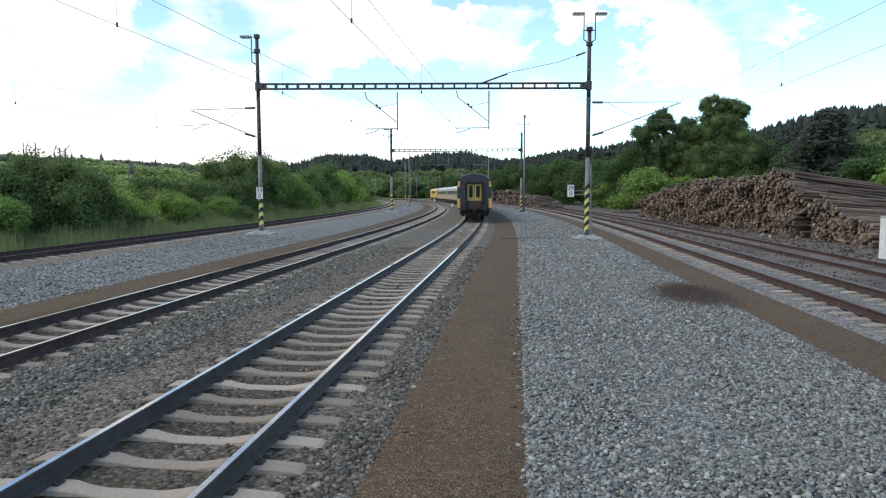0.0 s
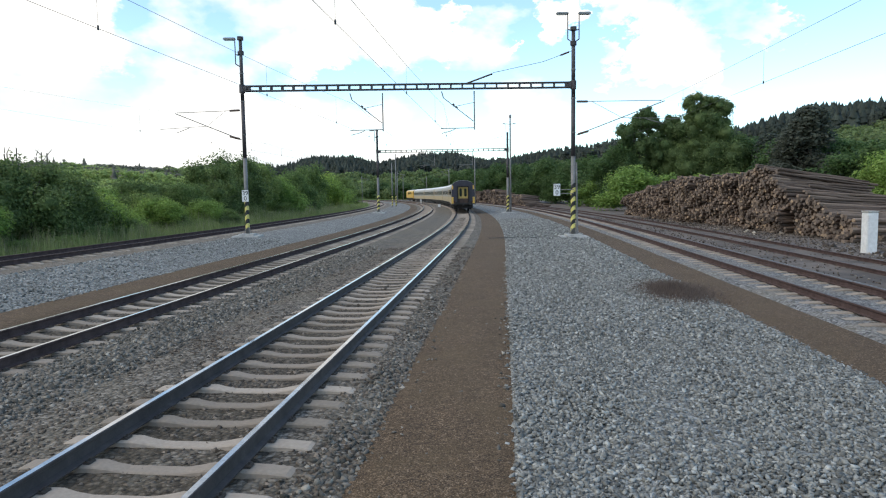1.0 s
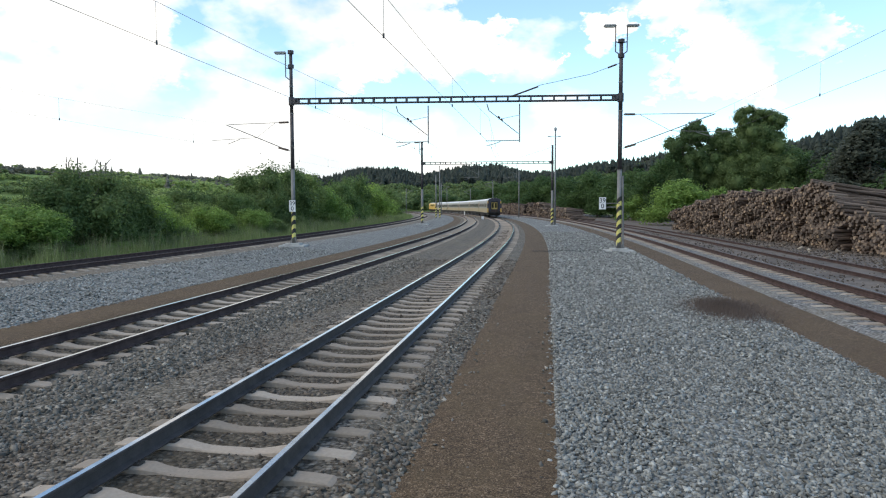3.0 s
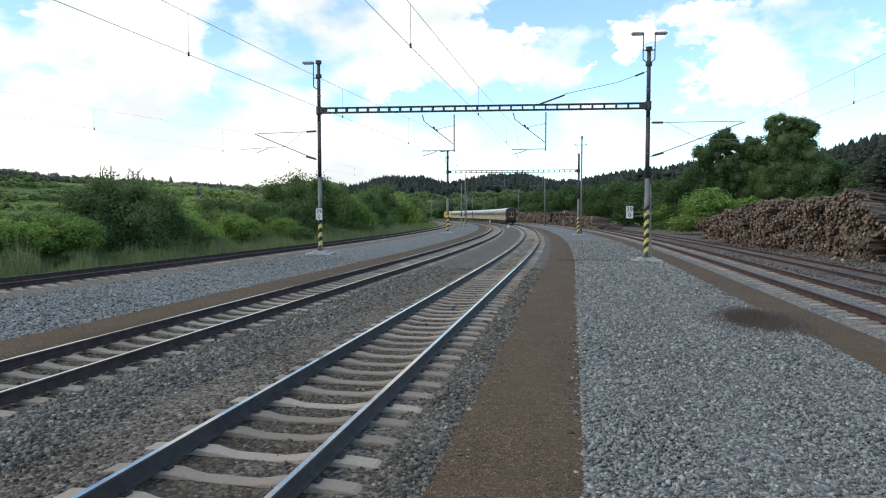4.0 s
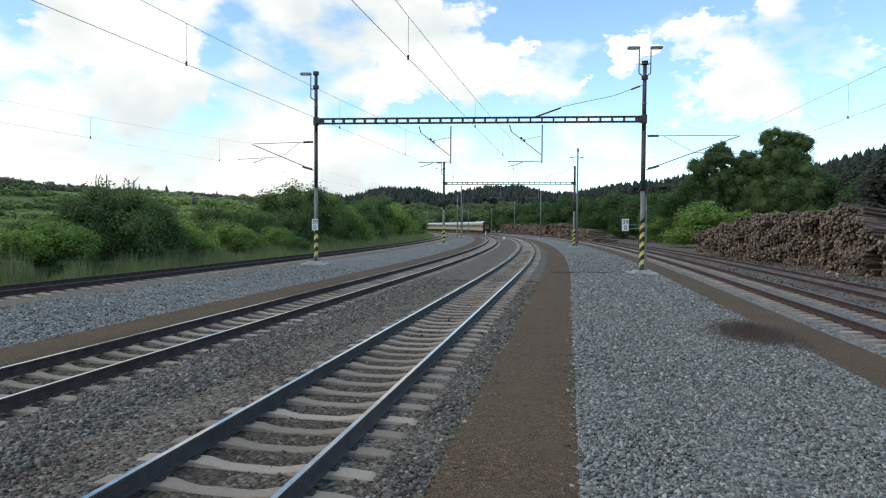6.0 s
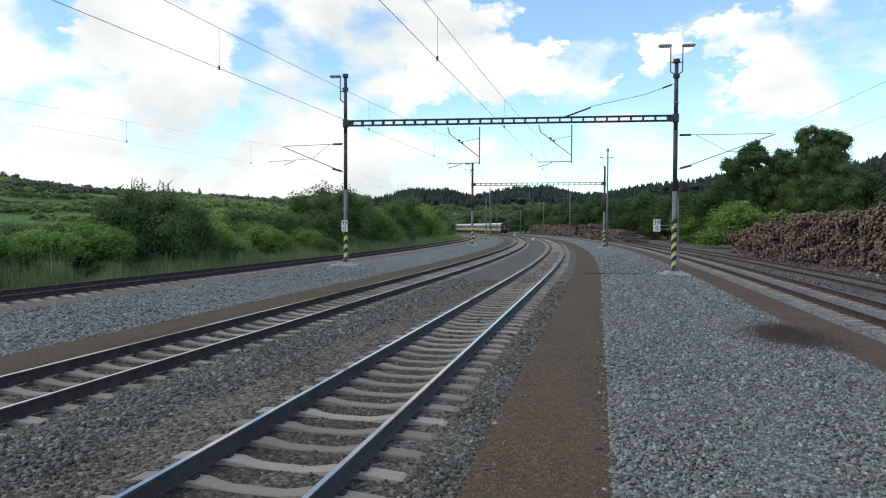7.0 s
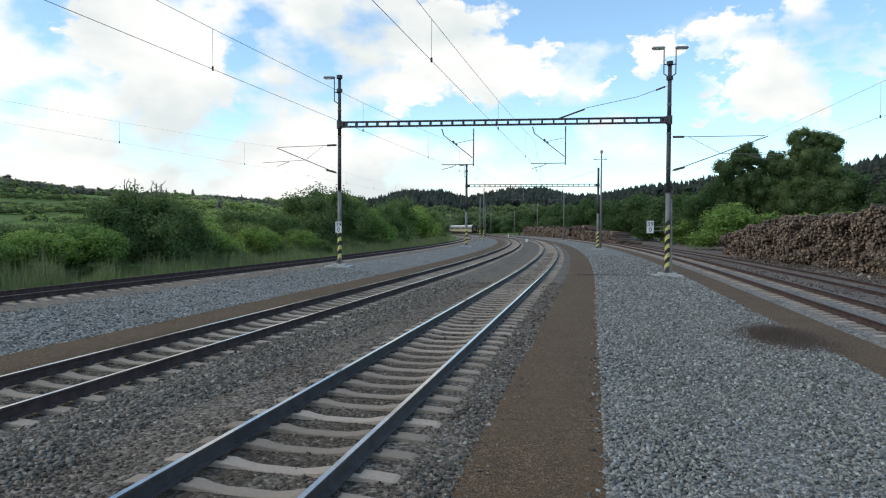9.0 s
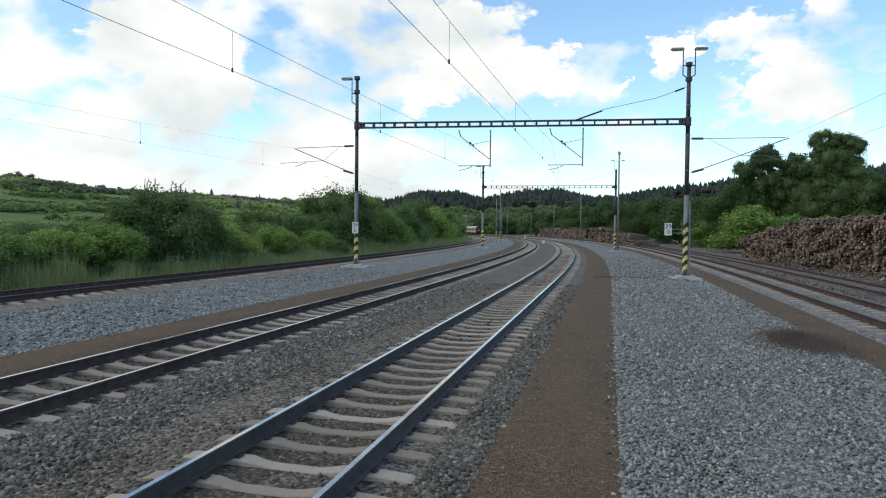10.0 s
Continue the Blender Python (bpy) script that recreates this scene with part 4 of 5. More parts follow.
coach_a = make_coach()
COACHES = [coach_a] + [copy_thing(coach_a, Matrix.Identity(4)) for _ in range(4)]
COACHES[0]["label"] = "rear passenger coach with dark blue end and yellow gangway door"
LOCO = make_loco()
TAIL = [(0.0, 16.5), (1.0, 42.8), (2.5, 80.8), (4.0, 116.5), (5.0, 141.5), (6.5, 179.5), (7.5, 206.0), (9.0, 247.0), (10.0, 274.5)]


def tail_at(t):
    return float(np.interp(t, [a for a, _ in TAIL], [b for _, b in TAIL]))


def motions():
    """The train draws away round the curve."""
    times = [i * 0.5 for i in range(21)]
    for i, ob in enumerate(COACHES):
        walk(ob, [(t, on_line(tail_at(t) + 13.05 + 26.7 * i, 0, 0.18)) for t in times])
    walk(LOCO, [(t, on_line(tail_at(t) + 5 * 26.7 + 8.9, 0, 0.18)) for t in times])


# ---- plants ----
def leaf_cloud(rng, blobs, n, size, flat=0.5):
    """Leaf sprays (quads) spread over and inside lumpy blobs: centre, radii."""
    vol = np.array([r[0] * r[1] + r[0] * r[2] + r[1] * r[2] for _, r in blobs])
    pick = rng.choice(len(blobs), n, p=vol / vol.sum())
    c = np.array([b[0] for b in blobs])[pick]; r = np.array([b[1] for b in blobs])[pick]
    d = rng.normal(size=(n, 3)); d /= np.linalg.norm(d, axis=1)[:, None]
    lump = 0.80 + 0.28 * np.sin(d[:, :1] * 5 + pick[:, None]) * np.sin(d[:, 1:2] * 6 + pick[:, None] * 2) + rng.uniform(-0.45, 0.18, (n, 1))
    lump = np.where(d[:, 2:] > 0.6, np.minimum(lump, 0.92), lump)
    p = c + d * r * lump
    u = rng.normal(size=(n, 3)); u -= d * (u * d).sum(1)[:, None] * flat; u /= np.linalg.norm(u, axis=1)[:, None]
    v = np.cross(d + rng.normal(size=(n, 3)) * 0.5, u); v /= np.linalg.norm(v, axis=1)[:, None]
    s = size * rng.uniform(0.6, 1.4, (n, 1))
    quad = np.stack([p - u * s, p - v * s * 0.6 + u * s * 0.15, p + u * s, p + v * s * 0.6 - u * s * 0.1], 1).reshape(-1, 3)
    return quad, np.arange(4 * n).reshape(-1, 4)


def core_cloud(rng, blobs, k=0.5):
    """The dense inside of a crown, as lumpy low balls."""
    V, F = [], []
    for c, r in blobs:
        n0 = sum(len(v) for v in V)
        lat, lon = 4, 6
        ring = []
        for i in range(lat + 1):
            for j in range(lon):
                a, b = math.pi * i / lat, 2 * math.pi * j / lon
                q = k * rng.uniform(0.85, 1.1)
                ring.append((c[0] + r[0] * q * math.sin(a) * math.cos(b), c[1] + r[1] * q * math.sin(a) * math.sin(b), c[2] + r[2] * q * math.cos(a)))
        V.append(np.array(ring))
        for i in range(lat):
            for j in range(lon):
                F.append((n0 + i * lon + j, n0 + (i + 1) * lon + j, n0 + (i + 1) * lon + (j + 1) % lon, n0 + i * lon + (j + 1) % lon))
    return np.vstack(V), np.array(F)


def crown_mesh(seed, width, low, high, n, size, material, lumps=12, core=0.36, taper=(0.65, 2)):
    """A crown of unit shape: an uneven cluster of lumps between two heights."""
    rng = np.random.default_rng(seed)
    blobs = []
    for i in range(lumps):
        u = rng.uniform(0, 1)
        z = low + (high - low) * (0.12 + 0.78 * u)
        spread = width * 0.5 * (1.0 - taper[0] * u ** taper[1])
        a, q = rng.uniform(0, 6.28), spread * math.sqrt(rng.uniform(0.05, 0.75))
        r = width * rng.uniform(0.11, 0.21)
        blobs.append(((q * math.cos(a), q * math.sin(a), z), (r, r, r * rng.uniform(0.7, 1.05) * min(1.4, (high - low) / width + 0.3))))
    v1, f1 = leaf_cloud(rng, blobs, n, size)
    v2, f2 = core_cloud(rng, blobs, core)
    v, f = np.vstack([v1, v2]), np.vstack([f1, f2 + len(v1)])
    top, bot = np.percentile(v1[:, 2], 99.8), np.percentile(v1[:, 2], 1)
    v[:, 2] = low + (v[:, 2] - bot) * (high - low) / (top - bot)
    half = np.percentile(np.abs(v1[:, :2]), 98)
    v[:, :2] *= width * 0.5 / half
    return v, f


def make_plant(name, label, category, group, seed, width, hgt, trunk, n, size, material, lumps=12, low=0.0, taper=(0.65, 2)):
    root = thing(name, label, category, group=group)
    v, f = crown_mesh(seed, width, low, hgt, n, size, material, lumps, taper=taper)
    quick("crown", v, f, material, root)
    rng = random.Random(seed)
    bm = bmesh.new()
    top = low + (hgt - low) * 0.55
    rod(bm, (0, 0, -0.3), (0, 0, top), trunk, trunk * 0.5, 9)
    for i in range(6):
        a, z = i * 1.05 + rng.uniform(-0.3, 0.3), top * rng.uniform(0.45, 0.95)
        q = width * rng.uniform(0.2, 0.36)
        rod(bm, (0, 0, z), (q * math.cos(a), q * math.sin(a), z + hgt * rng.uniform(0.1, 0.3)), trunk * 0.4, trunk * 0.12, 6)
    part("trunk", bm, M_BARK, root)
    return root


def around(az, dist, z=0.0, turn=0.0):
    return pose(dist * math.sin(radians(az)), dist * math.cos(radians(az)), z, 0, 0, turn)


# bushes: a few kinds, then set out along the verge
KINDS = {
    "mid": make_plant("bush", "dense mid-green leafy bush on the verge", "bush", "bushes along the verge", 3, 5.0, 4.0, 0.10, 15000, 0.066, M_LEAF, 30),
    "light": make_plant("bush", "fresh light green leafy bush", "bush", "bushes along the verge", 5, 4.6, 3.6, 0.08, 15000, 0.064, M_LEAF_L, 30),
    "dark": make_plant("bush", "dark green dense bush on the verge", "bush", "bushes along the verge", 8, 5.4, 4.4, 0.12, 16000, 0.068, M_LEAF_V, 32),
    "tree": make_plant("tree", "rounded dark green leafy tree", "tree", "leafy trees", 12, 9.0, 10.0, 0.28, 20000, 0.15, M_LEAF_D, 34, 1.2),
    "tree_mid": make_plant("tree", "broad dark green leafy tree", "tree", "leafy trees", 15, 9.0, 9.5, 0.26, 18000, 0.15, M_LEAF_D, 32, 0.8),
    "willow": make_plant("tree", "low light green willow with hanging foliage", "tree", "leafy trees", 19, 9.0, 6.5, 0.25, 18000, 0.13, M_LEAF_L, 30, 0.0),
}
UNIT = {"mid": (5.0, 4.0), "light": (4.6, 3.6), "dark": (5.4, 4.4), "tree": (9.0, 10.0), "tree_mid": (9.0, 9.5), "willow": (9.0, 6.5)}
KINDS["pine"] = make_plant("pine_tree", "tall dark green pine behind the timber yard", "tree", "pines", 23, 6.0, 12.0, 0.25, 16000, 0.15, M_NEEDLE, 40, 1.0, (0.93, 1))
UNIT["pine"] = (6.0, 12.0)
USED = set()


def plant(kind, az, dist, width, hgt, z=None):
    ob = KINDS[kind]
    uw, uh = UNIT[kind]
    x, y = dist * math.sin(radians(az)), dist * math.cos(radians(az))
    zz = height(x, y) if z is None else z
    m = pose(x, y, zz, 0, 0, (az * 77 + dist * 31) % 360)
    if kind in USED:
        ob = copy_thing(ob, m)
    else:
        USED.add(kind)
        ob.matrix_basis = m
    ob.scale = (width / uw, width / uw, hgt / uh)
    return ob


def beside(kind, az, off, elev, degrees):
    """A plant in the direction az, off metres left of the line, as high and wide as it shows from the path."""
    d = 20.0
    while d < 400:
        x, y = d * math.sin(radians(az)), d * math.cos(radians(az))
        if x - line(y - 38.0)[0] <= off:
            break
        d += 0.5
    plant(kind, az, d, d * math.tan(radians(degrees)), 2.42 + 0.2 + d * math.tan(radians(elev)), z=-0.2)


# the verge beyond the siding
for row in (("mid", -46, -21, 0.3, 9), ("light", -43, -22, -0.2, 7), ("dark", -41.0, -25, 0.1, 6), ("light", -38.5, -22, -0.3, 6), ("mid", -36.8, -23, 0.5, 6), ("light", -35.0, -21.5, 0.1, 6),
            ("dark", -33.0, -22.5, 2.4, 6), ("dark", -31.0, -22, 3.1, 7), ("dark", -29.0, -22.5, 2.4, 6), ("light", -26.4, -22, 0.3, 5), ("dark", -24.0, -25, 1.6, 5), ("mid", -23.0, -22.5, 0.5, 4.5), ("light", -22.2, -21, 0.0, 4),
            ("dark", -21.4, -25, 1.3, 5), ("mid", -20.0, -23, 1.2, 4.5), ("dark", -18.2, -24, 3.0, 5.5), ("dark", -16.4, -24, 3.6, 5.5), ("mid", -14.6, -24, 2.9, 4.5), ("light", -18.8, -21, -0.2, 3.5),
            ("light", -13.0, -22.5, 1.6, 4), ("mid", -11.6, -23, 2.2, 4), ("mid", -10.4, -24, 2.7, 4), ("light", -9.0, -23, 1.9, 3.6), ("mid", -7.8, -24, 1.7, 3.2), ("dark", -6.8, -24, 1.2, 3), ("mid", -6.0, -25, 0.8, 3),
            ("dark", -39.5, -34, 0.3, 6), ("mid", -34.6, -36, 0.4, 7), ("light", -26.4, -38, 0.9, 7), ("mid", -22.6, -40, 0.9, 6), ("light", -19.2, -38, 1.2, 6), ("mid", -12.6, -34, 1.9, 5)):
    beside(*row)
# low growth at the foot of the bushes
for row in (("mid", -38.0, -19.8, -2.6, 3.5), ("dark", -34.5, -19.8, -2.7, 3.2), ("light", -31.5, -19.6, -2.9, 2.6), ("light", -28.8, -19.6, -2.7, 2.4), ("mid", -27.0, -19.8, -2.0, 3.2), ("mid", -24.5, -20.2, -1.5, 3.0),
            ("dark", -21.0, -20.2, -1.3, 2.6), ("mid", -17.0, -20.2, -0.9, 2.4), ("dark", -15.2, -20.4, -0.7, 2.0), ("mid", -12.4, -20.6, -0.5, 1.8)):
    beside(*row)
# trees behind the timber yard
def old_tree(az, dist, label, masses, seed):
    """A big spreading tree: rounded masses of leaf (across, height, half width, half height) on forked limbs."""
    root = thing("tree", label, "tree", around(az, dist, -0.3, -az), "leafy trees")
    rng = np.random.default_rng(seed)
    blobs = []
    for x, z, w, h in masses:
        for _ in range(int(16 + w * h * 1.7)):
            d = rng.normal(size=3); d /= np.linalg.norm(d)
            q = rng.uniform(0.30, 0.84)
            r = min(w, h) * rng.uniform(0.27, 0.42)
            blobs.append(((x + d[0] * w * q, d[1] * w * 0.8 * q, z + d[2] * h * q), (r * 1.1, r * 1.1, r)))
    v1, f1 = leaf_cloud(rng, blobs, 110000, 0.13)
    v2, f2 = core_cloud(rng, blobs, 0.62)
    quick("crown", np.vstack([v1, v2]), np.vstack([f1, f2 + len(v1)]), M_OAK, root)
    bm = bmesh.new()
    rod(bm, (0, 0, -0.3), (0, 0, 5), 0.6, 0.42, 10)
    for x, z, w, h in masses:
        rod(bm, (0, 0, 4.2), (x * 0.7, 0, z - h * 0.2), 0.34, 0.12, 7)
        for k in range(5):
            rod(bm, (x * 0.6, 0, z - h * 0.45), (x + w * 0.7 * math.cos(k * 1.3), w * 0.5 * math.sin(k * 1.3), z + h * 0.3 * math.sin(k * 2.1)), 0.12, 0.03, 5)
    part("trunk", bm, M_BARK, root)


old_tree(22.7, 117, "tall old tree with a high rounded crown behind the logs", [(-1.3, 16.4, 2.6, 3.2), (2.0, 15.5, 2.8, 3.1), (0.0, 12.6, 5.0, 4.0), (-2.4, 8.0, 5.2, 4.6), (3.4, 7.4, 5.6, 4.8)], 51)
old_tree(18.6, 119, "spreading old tree with an uneven open crown behind the logs", [(-0.8, 14.4, 2.8, 3.0), (2.8, 13.2, 2.8, 2.8), (-3.8, 11.8, 2.9, 3.0), (1.0, 9.4, 4.6, 3.6), (-3.8, 6.8, 4.4, 4.2), (4.2, 7.4, 4.2, 4.4)], 52)
for row in (("tree", 16.0, 118, 10, 10.5), ("tree", 25.6, 117, 10, 11), ("tree", 26.8, 120, 13, 11),
            ("pine", 30.2, 92, 8, 12.6), ("pine", 29.2, 95, 7, 10.5), ("pine", 27.6, 112, 7, 11), ("tree_mid", 15.2, 130, 11, 10.5), ("willow", 18.4, 95, 12, 6.2), ("willow", 14.4, 120, 9, 4.5),
            ("tree_mid", 28.6, 105, 11, 9.5), ("tree", 32.2, 96, 10, 9), ("tree_mid", 33.8, 84, 10, 7.5), ("willow", 36.2, 75, 9, 6.0), ("willow", 24.6, 100, 9, 5.0), ("willow", 21.8, 104, 8, 5.0),
            ("tree_mid", 13.4, 148, 12, 10.5), ("tree", 12.0, 152, 11, 10), ("tree_mid", 10.6, 160, 12, 11), ("tree_mid", 9.2, 172, 12, 10.5), ("tree", 7.8, 184, 13, 10.5), ("tree_mid", 6.3, 195, 13, 11.5),
            ("tree", 4.8, 212, 14, 10.5), ("tree_mid", 3.4, 240, 14, 11.5), ("tree_mid", 2.0, 268, 14, 11.5), ("tree", 0.2, 305, 15, 11), ("tree_mid", -2.2, 330, 14, 9), ("tree", -4.2, 345, 14, 9)):
    plant(*row, z=-0.3)


# ---- woods on the hills ----
def conifer(rng):
    V, F = [], []
    for i in range(7):
        u = i / 7
        n0, k = sum(len(v) for v in V), 7
        r = 0.22 * (1 - u) ** 0.85 + 0.02
        z0, z1 = 0.08 + 0.86 * u, 0.08 + 0.86 * u + 0.26
        a = np.arange(k) * 2 * math.pi / k + rng.uniform(0, 6)
        rr = r * rng.uniform(0.55, 1.25, k)
        V.append(np.vstack([np.stack([rr * np.cos(a), rr * np.sin(a), z0 + rng.uniform(-0.03, 0.03, k)], 1), [[0, 0, min(1.02, z1)]]]))
        F += [(n0 + j, n0 + (j + 1) % k, n0 + k) for j in range(k)]
    return np.vstack(V), np.array(F)


def broadleaf(rng):
    blobs = [((rng.uniform(-0.22, 0.22), rng.uniform(-0.22, 0.22), rng.uniform(0.35, 0.78)), (0.19, 0.19, 0.17)) for _ in range(8)]
    v, f = leaf_cloud(rng, blobs, 190, 0.05)
    v2, f2 = core_cloud(rng, blobs, 0.5)
    f = np.vstack([f, f2 + len(v)])
    v = np.vstack([v, v2])
    return v, np.vstack([f[:, [0, 1, 2]], f[:, [0, 2, 3]]])


def wood(name, label, kinds, places, material):
    """A whole wood in one mesh: places are x, y, z, height, width."""
    V, F, n = [], [], 0
    rng = np.random.default_rng(len(places))
    for x, y, z, h, w in places:
        v, f = kinds[rng.integers(len(kinds))]
        a = rng.uniform(0, 6.28)
        c, s = math.cos(a), math.sin(a)
        q = np.stack([(v[:, 0] * c - v[:, 1] * s) * w + x, (v[:, 0] * s + v[:, 1] * c) * w + y, v[:, 2] * h + z], 1)
        V.append(q); F.append(f + n); n += len(v)
    ob = quick(name, np.vstack(V), np.vstack(F), material)
    return tagged(ob, label, "wood", kind="stuff")


def make_woods():
    rng = np.random.default_rng(4)
    con, leaf, light, crown = [], [], [], []
    for az in np.arange(-46, 46, 0.16):
        R, h, w = ridge_at(az)
        for k in range(30):
            u = rng.uniform(0.40, 1.0)
            r, a = R * u, az + rng.uniform(-0.12, 0.12)
            x, y = r * math.sin(radians(a)), r * math.cos(radians(a))
            patch = noise.noise((x * 0.012, y * 0.012, 9.0))
            if az < -17:   # open hillside with fields and hedges, wooded on its crest
                if u < 0.93 and noise.noise((x * 0.007, y * 0.012, 4.0)) < -0.08:
                    continue
                if rng.uniform() < 0.12:
                    continue
            z = height(x, y) - 1.2
            if az < -17 and u > 0.80 and rng.uniform() < 0.3 + 3.5 * (u - 0.80):
                for _ in range(2):
                    hh = rng.uniform(7, 12)
                    crown.append((x + rng.normal() * 3, y, z - 1.6, hh, hh * rng.uniform(0.8, 1.3)))
                continue
            if az < -29:   # two strip fields between hedges
                up = math.degrees(math.atan2(z - 1.2, r))
                if 0.45 < up < 1.0 + 0.3 * patch or (1.6 < up < 2.0 and az < -35 + 2 * patch):
                    continue
                if up <= 2.2:
                    for _ in range(4):
                        hh = rng.uniform(2.6, 5.4)
                        (leaf if rng.uniform() < (0.7 if up > 0.9 else 0.35) else light).append((x + rng.normal() * 7, y + rng.normal() * 3, z + 0.5, hh, hh * rng.uniform(1.2, 1.8)))
                    continue
            crest = u > (0.62 if az < 8 else 0.70)
            if az < -14 and rng.uniform() < (0.9 if u < 0.88 else 0.7):
                hh = rng.uniform(5, 12)
                (leaf if patch < -0.12 else light).append((x, y, z, hh, hh * rng.uniform(1.1, 1.6)))
            elif crest and (patch > -0.25 or u > 0.9):
                hh = w * rng.uniform(0.45, 1.12) + 1.6
                (crown if az < -17 else con).append((x, y, z, hh, hh * rng.uniform(1.0, 1.5)))
            elif rng.uniform() < 0.75:
                hh = rng.uniform(5, 12) * (0.75 if u < 0.55 else 1)
                (light if patch > 0.42 else leaf).append((x, y, z, hh, hh * rng.uniform(1.0, 1.5)))
    kinds = np.random.default_rng(7)
    bs = [broadleaf(kinds) for _ in range(5)]
    cs = [conifer(kinds) for _ in range(4)]
    wood("conifer_wood", "dark conifer wood along the ridges", cs + bs[:1], con, M_NEEDLE)
    wood("crest_wood", "brown-green wood along the open hill, paled for haze", cs[:1] + bs, crown, M_CREST)
    wood("broadleaf_wood", "mixed green broadleaf wood on the slopes", bs, leaf, M_SLOPE)
    wood("young_wood", "lighter green trees on the slopes, paled for haze", bs, light, M_FAR)


make_woods()


# ---- timber yard ----
M_BARKLOG = by_random("log bark", [(0, (0.075, 0.052, 0.040)), (0.5, (0.145, 0.103, 0.078)), (1, (0.27, 0.195, 0.145))], 0.95, 18, 0.012, stretch=(0.2, 1, 1))
M_BARKLOG_I = by_random("log bark in the heap", [(0, (0.075, 0.052, 0.040)), (0.5, (0.145, 0.103, 0.078)), (1, (0.27, 0.195, 0.145))], 0.95, 18, 0.012, island=True, stretch=(0.2, 1, 1))
M_CUT = by_random("sawn log end", [(0, (0.070, 0.055, 0.047)), (0.45, (0.15, 0.117, 0.094)), (0.85, (0.245, 0.184, 0.140)), (1, (0.38, 0.275, 0.18))], 0.9, 30, 0.004)
M_CUT_I = by_random("sawn log end in the heap", [(0, (0.070, 0.055, 0.047)), (0.45, (0.15, 0.117, 0.094)), (0.85, (0.245, 0.184, 0.140)), (1, (0.38, 0.275, 0.18))], 0.9, 30, 0.004, island=True)


def log_mesh(seed, length, r):
    """A slightly tapered, crooked trunk section along x with pale sawn ends."""
    rng = random.Random(seed)
    n, bm = 8, bmesh.new()
    rings = []
    for k, u in enumerate((0.0, 0.5, 1.0)):
        q, dz, dy = r * (1 - 0.22 * u), rng.uniform(-0.09, 0.09) * (k == 1), rng.uniform(-0.12, 0.12) * (k == 1)
        rings.append([bm.verts.new((u * length, dy + q * rng.uniform(0.9, 1.08) * math.cos(a), dz + q * rng.uniform(0.9, 1.08) * math.sin(a))) for a in [2 * math.pi * j / n for j in range(n)]])
    for a, b in zip(rings, rings[1:]):
        for j in range(n):
            bm.faces.new((a[j], a[(j + 1) % n], b[(j + 1) % n], b[j]))
    f0, f1 = bm.faces.new(rings[0][::-1]), bm.faces.new(rings[-1])
    f0.material_index = f1.material_index = 1
    bmesh.ops.recalc_face_normals(bm, faces=bm.faces[:])
    return mesh_of("log", bm, [M_BARKLOG, M_CUT])


def log_pile(name, label, front, top, length, near, seed, r_mid=0.17, yaw=0.0):
    """Logs stacked with their ends to the railway. front: ends of the base line; top(u): height; near: how many are single pieces."""
    root = thing(name, label, "log pile")
    rng = random.Random(seed)
    (xa, ya), (xb, yb) = front
    span = math.hypot(xb - xa, yb - ya)
    dx, dy = (xb - xa) / span, (yb - ya) / span
    ang = math.degrees(math.atan2(-dx, dy)) + yaw
    meshes = [log_mesh(seed + i, length * rng.uniform(0.85, 1.05), r_mid * f) for i, f in enumerate((0.75, 0.9, 1.0, 1.1, 1.3, 0.85, 1.2, 1.0))]
    arr = [(np.array([v.co[:] for v in me.vertices]), [tuple(p.vertices) for p in me.polygons]) for me in meshes]
    spots = []

    def block(d):
        """How far a bay of the heap is set back."""
        return 1.1 * noise.noise((d * 0.35, seed, 0.5)) + (1.0 if (d % 7.3) < 0.6 else 0.0)

    z, row = r_mid * 0.9, 0
    while z < 7:
        d = (row % 2) * r_mid
        while d < span:
            u = d / span
            lean = 0.10 * z
            if z < top(u) + rng.uniform(-0.15, 0.15):
                spots.append((d + rng.uniform(-0.06, 0.06), z + rng.uniform(-0.05, 0.05), lean + block(d) + 0.9 * noise.noise((d * 0.8, z * 1.1, 3.3)) + rng.uniform(-0.16, 0.16)))
            d += r_mid * 1.98
        z += r_mid * 1.72
        row += 1
    spots.sort(key=lambda q: (q[0] > span * 0.45, rng.random()))
    heap_v, heap_f, heap_m, n = [], [], [], 0
    for i, (d, z, inset) in enumerate(spots):
        k = rng.randrange(len(meshes))
        m = pose(xa + dx * d + inset * dy, ya + dy * d - inset * dx, z - 0.2, rng.uniform(0, 360), 2.0 * z + rng.uniform(-2.0, 2.0), ang + rng.uniform(-6, 6))
        if i < near:
            ob = new("log", meshes[k]); ob.parent = root; ob.matrix_basis = m
        else:
            mm = np.array(m)
            v, fs = arr[k]
            heap_v.append(v @ mm[:3, :3].T + mm[:3, 3])
            heap_f += [tuple(n + q for q in f) for f in fs]
            heap_m += [1 if len(f) == 8 else 0 for f in fs]
            n += len(v)
    if heap_v:
        ob = raw("heap", [tuple(q) for q in np.vstack(heap_v)], heap_f, M_BARKLOG_I, root)
        ob.data.materials.append(M_CUT_I)
        ob.data.polygons.foreach_set("material_index", heap_m)
        tagged(ob, kind="stuff")
    return root


def top_main(u):
    return float(np.interp(u, [0, 0.09, 0.15, 0.24, 0.28, 0.34, 0.5, 0.6, 0.72, 0.9, 1.0], [0.9, 1.4, 2.1, 3.8, 4.1, 3.75, 3.65, 3.7, 3.2, 2.6, 1.9]))


